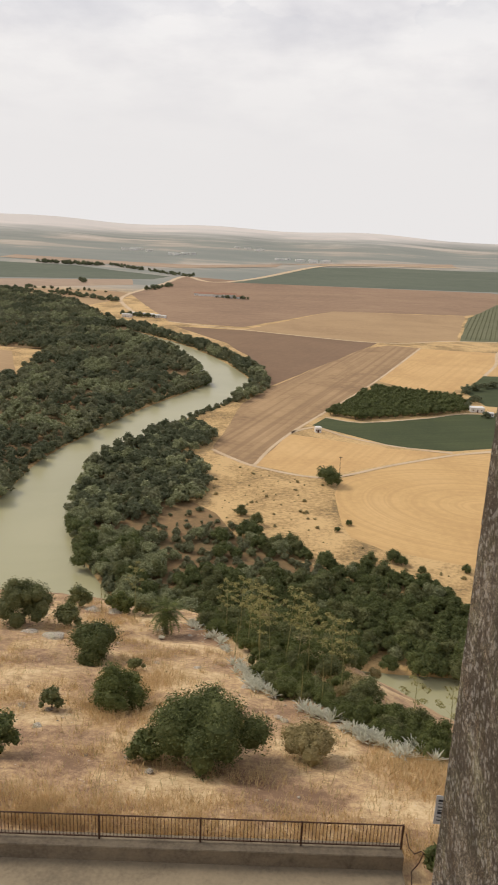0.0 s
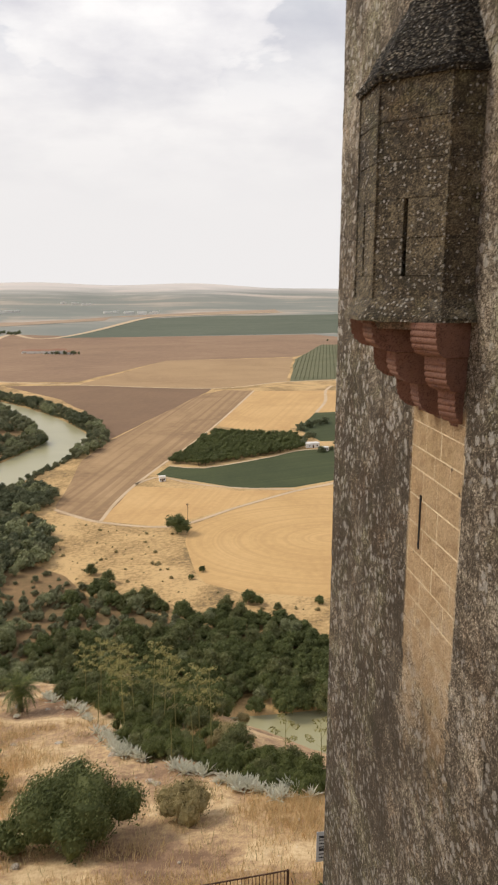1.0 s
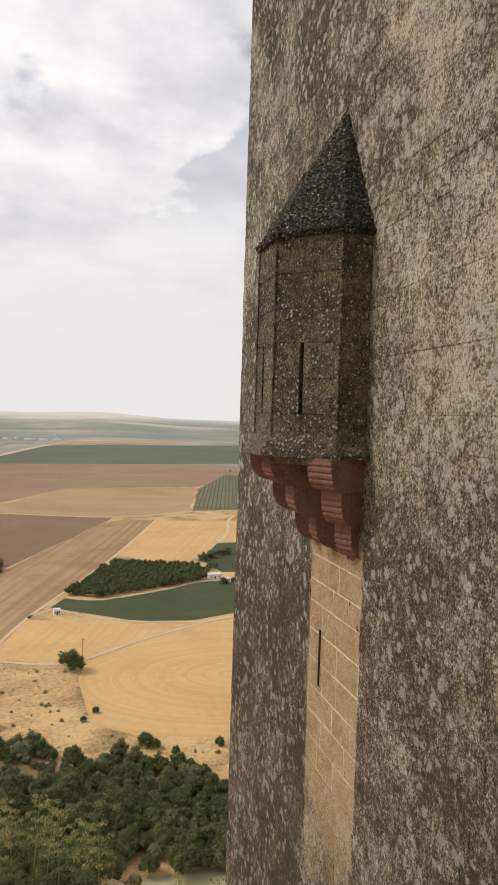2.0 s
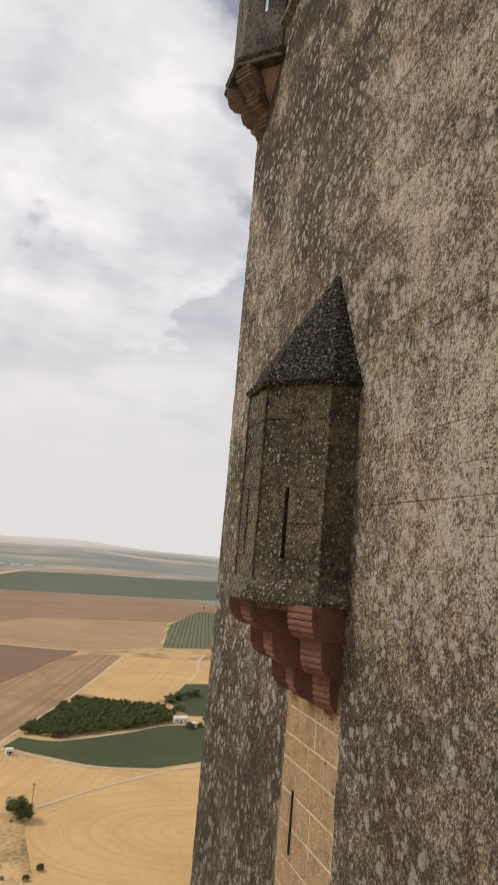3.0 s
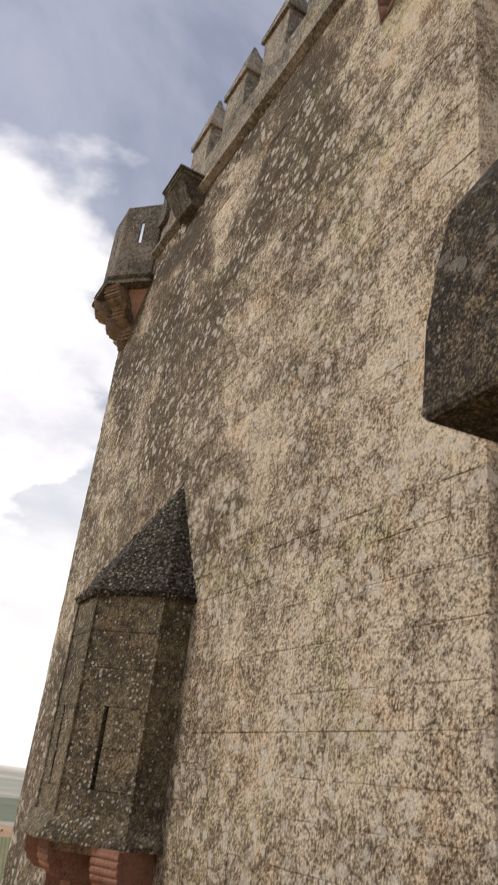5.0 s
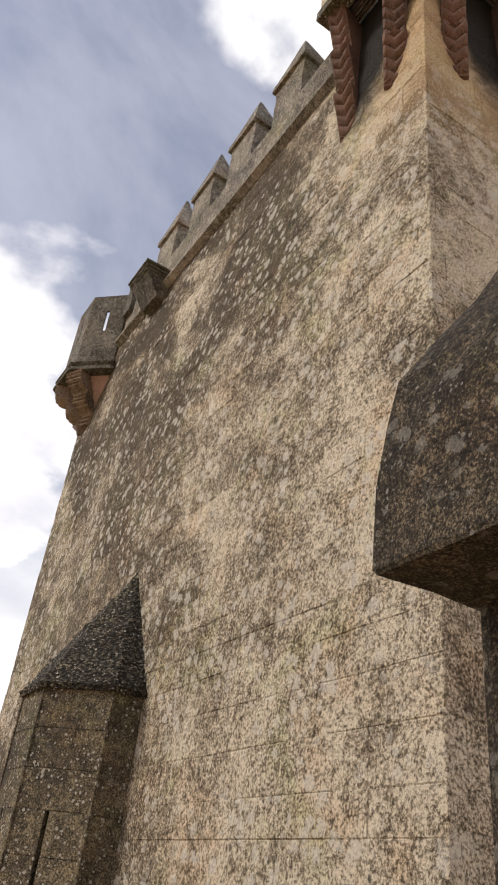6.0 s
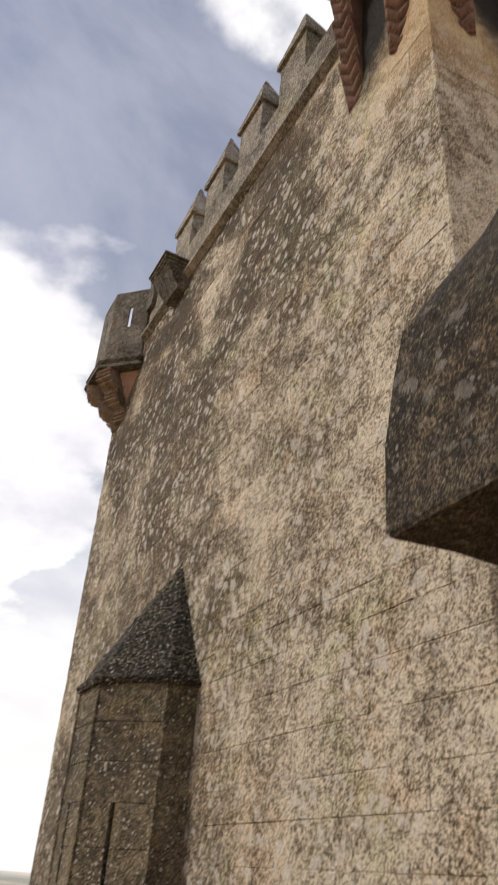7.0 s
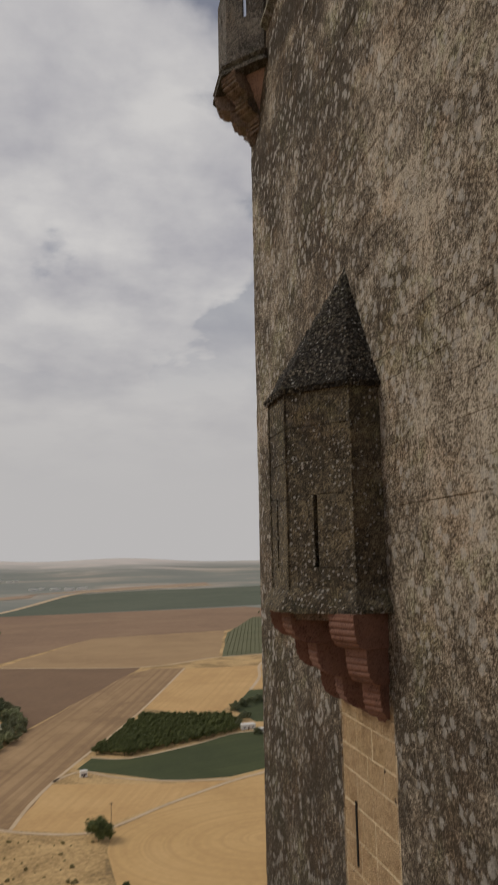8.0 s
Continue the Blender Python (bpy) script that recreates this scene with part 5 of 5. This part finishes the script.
for k in range(150):
    u = (len(HEDGE) - 1) * 0.999 * rnd.random()
    i = int(u)
    x = HEDGE[i][0] + (HEDGE[i + 1][0] - HEDGE[i][0]) * (u - i)
    y = HEDGE[i][1] + (HEDGE[i + 1][1] - HEDGE[i][1]) * (u - i)
    away = 1.1 + 2.6 * rnd.random()
    x, y = x + 0.934 * away, y + 0.361 * away
    plant("slope_bush", "low green shrub close behind the agaves", "bush", SLOPE[rnd.choice((0, 1, 2))], SLOPE_TRUNK, (x, y, lie(x, y) - 0.1), rnd.random() * 6, (0.42 + 0.3 * rnd.random()) * (1 - 0.04 * u), "bank shrubs")
first = True
for k in range(150):
    u = (len(HEDGE) - 1) * (k / 150 * 0.999)
    i = int(u)
    if noise.noise(Vector((u * 1.7, 0.3, 0))) < -0.12:
        continue
    x = HEDGE[i][0] + (HEDGE[i + 1][0] - HEDGE[i][0]) * (u - i) + rnd.gauss(0.15, 0.32)
    y = HEDGE[i][1] + (HEDGE[i + 1][1] - HEDGE[i][1]) * (u - i) + rnd.gauss(0.3, 0.3)
    m = Matrix.Translation((x, y, lie(x, y) + 0.1)) @ Matrix.Rotation(rnd.random() * 6.28, 4, "Z") @ Matrix.Scale(0.45 + 0.55 * rnd.random(), 4)
    if first:
        agave.matrix_basis = m
        first = False
    else:
        c = copy_thing(agave, m)
        c.scale = m.to_scale()


def stalk(x, y, height, full, seed, label):
    rs = random.Random(seed)
    ob = thing("agave_stalk", label, "agave stalk", (x, y, lie(x, y)), "agave stalks")
    bm = bmesh.new()
    lean = Vector((rs.gauss(0, 0.05), rs.gauss(0, 0.05), 1)) * height
    rings = []
    for f in (0, 0.5, 1):
        c = lean * f + Vector((0.05 * math.sin(3 * f), 0, 0))
        r = 0.04 * (1 - 0.75 * f)
        rings.append([bm.verts.new(c + Vector((r * math.cos(a), r * math.sin(a), 0))) for a in (0, 1.26, 2.51, 3.77, 5.03)])
    for a, b in zip(rings, rings[1:]):
        for k in range(5):
            bm.faces.new((a[k], a[(k + 1) % 5], b[(k + 1) % 5], b[k]))
    part("pole", bm, STALK, ob)
    if not full:
        return
    rng = np.random.default_rng(seed)
    for k in range(full):
        f = 0.52 + 0.47 * k / full
        a = k * 2.4
        out = 0.6 * math.sin(math.pi * (0.2 + 0.75 * (k / full))) + 0.1
        c = lean * f + Vector((math.cos(a) * out, math.sin(a) * out, 0.18))
        v, fc = [], []
        base = lean * f
        side = Vector((-math.sin(a), math.cos(a), 0)) * 0.012
        v += [tuple(base - side), tuple(base + side), tuple(c + side), tuple(c - side)]
        fc.append((0, 1, 2, 3))
        q = leaf_cloud(rng, [(c.x, c.y, c.z, 0.20, 0.35)], 24, 0.07)
        n = len(v)
        v += [tuple(p) for p in q]
        fc += [(n + 4 * i, n + 4 * i + 1, n + 4 * i + 2, n + 4 * i + 3) for i in range(24)]
        raw("flower_branch", v, fc, STALK, ob)


for k, (x, y, h, full) in enumerate(((-14.2, 55.5, 5.2, 12), (-17.5, 57.0, 3.2, 0), (-6.0, 52.5, 5.2, 16), (-4.8, 51.2, 5.5, 16), (-3.9, 48.8, 5.8, 18), (-3.0, 47.2, 5.6, 18), (-2.0, 45.0, 6.0, 18), (-1.0, 44.2, 6.0, 18),
                                     (-0.2, 43.5, 5.6, 18), (0.6, 42.6, 5.4, 16), (-2.6, 43.0, 5.0, 14), (1.9, 38.4, 5.6, 16), (2.5, 38.0, 5.2, 14), (1.4, 36.6, 3.0, 0), (6.1, 34.4, 3.0, 8), (7.9, 33.6, 3.6, 9), (-4.4, 44.0, 3.4, 0), (0.2, 36.4, 2.6, 0))):
    stalk(x, y, h, full, 700 + k, "dry agave flower stalk with yellow branch plates" if full else "bare leaning agave stalk")


# dry grass on the slope, thicker along the railing
def grass(name, spots, blades, tall, mat, label):
    rng = np.random.default_rng(9)
    sp = np.array(spots)
    n = len(sp) * blades
    base = np.repeat(sp, blades, 0)
    base[:, :2] += rng.normal(size=(n, 2)) * 0.16
    a = rng.random(n) * 6.283
    h = tall * (0.4 + 0.8 * rng.random(n)) * np.repeat(0.6 + 0.8 * rng.random(len(sp)), blades)
    tip = base + np.stack([np.cos(a) * h * 0.5, np.sin(a) * h * 0.5, h], 1)
    sd = np.stack([-np.sin(a), np.cos(a), 0 * a], 1) * 0.014
    v = np.stack([base - sd, base + sd, tip], 1).reshape(-1, 3)
    f = np.arange(3 * n).reshape(-1, 3)
    return tagged(raw(name, v.tolist(), f.tolist(), mat), label, "grass", kind="stuff")


spots = []
while len(spots) < 4200:
    x, y = -26 + 36 * rnd.random(), 20.6 + 42 * rnd.random() ** 1.4
    if 0.934 * (x + 3) + 0.361 * (y - 60) > 0.5 or x < -0.45 * y - 2:
        continue
    d = noise.noise(Vector((x * 0.16, y * 0.16, 3))) + 0.35 * noise.noise(Vector((x * 0.6, y * 0.6, 1)))
    near = max(0.0, 1 - (y - 20.6) / 3.5)
    if rnd.random() < 0.03 + 2.4 * max(0.0, d - 0.04) + 0.7 * near and y > 20.3 + 0.104 * (x + 2.8):
        spots.append((x, y, lie(x, y) + 0.05))
grass("dry_grass", spots, 13, 0.36, GRASS, "tufts of tall golden dry grass")
spots = [(x, y, lie(x, y)) for x, y in ((-24 + 33 * rnd.random(), 21 + 26 * rnd.random()) for _ in range(900)) if 0.934 * (x + 3) + 0.361 * (y - 60) < 0 and x > -0.45 * y - 2]
grass("dry_weeds", spots, 5, 0.5, DRYLEAF, "thin brown dead weeds")


# rocks showing through the slope
def rock_mesh(seed):
    bm = bmesh.new()
    bmesh.ops.create_icosphere(bm, subdivisions=2, radius=0.5)
    for v in bm.verts:
        v.co += 0.22 * noise.noise_vector(v.co * 2.2 + Vector((seed, 0, 0)))
        v.co.z *= 0.45
    me = bpy.data.meshes.new("rock")
    bm.to_mesh(me)
    bm.free()
    me.materials.append(ROCK)
    return me


ROCKS = [rock_mesh(k * 7) for k in range(4)]
for k in range(150):
    x, y = -22 + 28 * rnd.random(), 22 + 32 * rnd.random()
    if 0.934 * (x + 3) + 0.361 * (y - 60) > -0.5 or noise.noise(Vector((x * 0.2, y * 0.2, 8))) < 0.0:
        continue
    ob = new("rock", rnd.choice(ROCKS))
    s = 0.12 + 0.5 * rnd.random() ** 3
    ob.matrix_basis = Matrix.Translation((x, y, lie(x, y) + 0.02)) @ Matrix.Rotation(rnd.random() * 6, 4, "Z") @ Matrix.Scale(s, 4)
    tagged(ob, "pale weathered limestone lump in the dry slope", "rock", "slope rocks")
for x, y, s in ((-18.0, 46.5, 1.6), (-20.0, 47.2, 1.3), (-14.5, 27.6, 1.0), (-16.5, 57.6, 1.5), (-18.6, 57.8, 1.4), (1.6, 43.8, 2.2), (-0.2, 47.8, 1.8)):
    ob = new("rock", rnd.choice(ROCKS))
    ob.matrix_basis = Matrix.Translation((x, y, lie(x, y))) @ Matrix.Rotation(rnd.random() * 6, 4, "Z") @ Matrix.Scale(s, 4)
    tagged(ob, "flat pale rock outcrop on the brow", "rock", "slope rocks")

# ---- terrace, kerb wall and railing ----
LEAN = math.atan2(20.70 - 19.33, 3.81 + 9.4)
rail_at = Matrix.Translation((3.81, 20.70, 0.3)) @ Matrix.Rotation(LEAN, 4, "Z")
bm = bmesh.new()
box(bm, -34, 0.02, -14, -0.33, -0.6, -0.25)
ob = linked("terrace", bm, PAVING)
ob.matrix_basis = Matrix.Translation((3.81, 20.70, 0)) @ Matrix.Rotation(LEAN, 4, "Z")
tagged(ob, "worn grey-brown concrete terrace floor", "terrace", kind="structure")
bm = bmesh.new()
box(bm, -34, 0.04, -0.36, 0.25, -0.6, 0.3)
bmesh.ops.bevel(bm, geom=bm.edges[:], offset=0.02, segments=2, affect="EDGES")
ob = linked("kerb_wall", bm, KERB)
ob.matrix_basis = Matrix.Translation((3.81, 20.70, 0)) @ Matrix.Rotation(LEAN, 4, "Z")
tagged(ob, "low concrete kerb wall along the terrace", "wall", kind="structure")


def bar_mesh(name, w2, h):
    bm = bmesh.new()
    box(bm, -w2, w2, -w2, w2, 0, h)
    me = bpy.data.meshes.new(name)
    bmesh.ops.recalc_face_normals(bm, faces=bm.faces)
    bm.to_mesh(me)
    bm.free()
    me.materials.append(IRON)
    return me


POST, BAR = bar_mesh("post", 0.032, 0.97), bar_mesh("baluster", 0.009, 0.82)
for bay in range(6):
    rail = thing("railing", "rusty brown iron railing panel with thin upright bars", "railing", group="terrace railing")
    rail.matrix_basis = rail_at @ Matrix.Translation((-3.36 * (bay + 1), 0, 0))
    for nm, z in (("top_rail", 0.93), ("bottom_rail", 0.08)):
        part(nm, box(bmesh.new(), 0.0, 3.36, -0.02, 0.02, z, z + 0.03), IRON, rail)
    for k in ([0, 1] if bay == 0 else [0]):
        ob = new("post", POST)
        ob.parent = rail
        ob.location = (3.36 * k, 0, 0)
    for k in range(1, 28):
        ob = new("baluster", BAR)
        ob.parent = rail
        ob.location = (k * 0.12, 0, 0.1)

# information board by the tower's foot, and a hose
board = thing("sign_board", "white information board on a post beside the tower", "sign", (5.55, 22.3, lie(5.55, 22.3)))
part("post", box(bmesh.new(), -0.03, 0.03, -0.03, 0.03, 0, 1.3), IRON, board)
bm = box(bmesh.new(), -0.45, 0.45, -0.05, -0.032, 0.75, 1.95)
panel = part("panel", bm, SIGN_WHITE, board, "white printed panel")
for k in range(6):
    part("print_bar", box(bmesh.new(), -0.36, 0.05 + 0.25 * (k % 2), -0.056, -0.051, 0.9 + 0.14 * k, 0.94 + 0.14 * k), SIGN_INK, panel)
for z in (1.2, 1.7):
    part("print_mark", prism(bmesh.new(), [(-0.36, -0.057), (-0.1, -0.057), (-0.1, -0.051), (-0.36, -0.051)], z, z + 0.09), SIGN_INK, panel)
cu = bpy.data.curves.new("hose", "CURVE")
cu.dimensions, cu.bevel_depth = "3D", 0.02
sp = cu.splines.new("POLY")
pts = [(4.1, 21.6, 0.1), (4.15, 21.1, 0.0), (4.3, 20.8, 0.05), (4.5, 20.75, 0.25), (4.55, 20.6, 0.3), (4.4, 20.4, 0.1), (4.15, 20.2, -0.1), (4.1, 19.6, -0.15), (4.12, 18.4, -0.2)]
sp.points.add(len(pts) - 1)
for q, c in zip(sp.points, pts):
    q.co = (*c, 1)
ob = new("hose", cu)
cu.materials.append(IRON)
tagged(ob, "thin brown hose looped beside the kerb end", "hose")


# ---- farm buildings on the plain ----
def farmhouse(name, x, y, w2, d2, h, label, turn=0.0, flat=False):
    ob = thing(name, label, "building", (x, y, lie(x, y)))
    ob.rotation_euler = (0, 0, turn)
    part("wall", box(bmesh.new(), -w2, w2, -d2, d2, -0.5, h), WHITEWASH, ob, "whitewashed wall")
    bm = bmesh.new()
    if flat:
        box(bm, -w2 - 0.15, w2 + 0.15, -d2 - 0.15, d2 + 0.15, h, h + 0.2)
    else:
        prism(bm, [(-w2 - 0.3, -d2 - 0.3), (w2 + 0.3, -d2 - 0.3), (w2 + 0.3, d2 + 0.3), (-w2 - 0.3, d2 + 0.3)], h, h + d2 * 0.55, [(-w2 - 0.3, -0.05), (w2 + 0.3, -0.05), (w2 + 0.3, 0.05), (-w2 - 0.3, 0.05)])
    part("roof", bm, WHITEWASH if flat else ROOF_TILE, ob)
    part("door", box(bmesh.new(), -0.5, 0.5, -d2 - 0.04, -d2 + 0.02, 0, 2.0), IRON, ob)
    for s in (-0.6, 0.6):
        part("window", box(bmesh.new(), s * w2 - 0.4, s * w2 + 0.4, -d2 - 0.04, -d2 + 0.02, 1.0, 2.0), DARK, ob)


farmhouse("pump_shed", 1.5, 452, 1.9, 1.5, 3.2, "small white flat-roofed pump shed at the field corner", 0.2, True)
farmhouse("farmhouse", 115, 540, 5, 3, 3.2, "low white farmhouse among trees", 0.1, True)
farmhouse("farmhouse", 122, 527, 2.4, 2, 2.6, "small white outhouse beside the farmhouse", -0.1, True)
for x, y, w2, d2, h in ((-190, 1350, 9, 5, 5), (-170, 1345, 12, 6, 6), (-215, 1362, 14, 6, 4), (-150, 1338, 7, 5, 4), (-232, 1366, 6, 4, 4)):
    farmhouse("farm_building", x, y, w2, d2, h, "pale farm building in the brown field", 0.15)
for x, y, w2, d2, h in ((-256, 1006, 7, 4, 4), (-238, 1004, 8, 4, 4), (-226, 1000, 5, 4, 3.5), (-262, 985, 6, 4, 4), (-216, 998, 4, 3, 3)):
    farmhouse("farm_building", x, y, w2, d2, h, "white riverside farm building", -0.2, True)
for k in range(22):
    x, y = ((-700, 2900), (-560, 2780), (-120, 2760), (-60, 2800), (-330, 3300))[k % 5]
    x, y = x + rnd.gauss(0, 60), y + rnd.gauss(0, 25)
    farmhouse("far_building", x, y, 9 + 8 * rnd.random(), 6, 6, "far white farm building", rnd.random(), True)
pole = thing("power_pole", "thin wooden power pole in the stubble", "pole", (14, 372, -100))
part("shaft", box(bmesh.new(), -0.12, 0.12, -0.12, 0.12, 0, 9), BARK, pole)
part("crossarm", box(bmesh.new(), -0.9, 0.9, -0.08, 0.08, 8.3, 8.5), BARK, pole)


# ---- single blocks of the tower's face ----
rnd = random.Random(17)
for a, wd, z, h in singles:
    ob = new("ashlar_block", rnd.choice(BLOCKS))
    ob.parent = tower
    ob.matrix_basis = Matrix.Translation((FACE + 0.008 * (rnd.random() - 0.5), a, z)) @ Matrix.Diagonal((1, wd, h, 1))
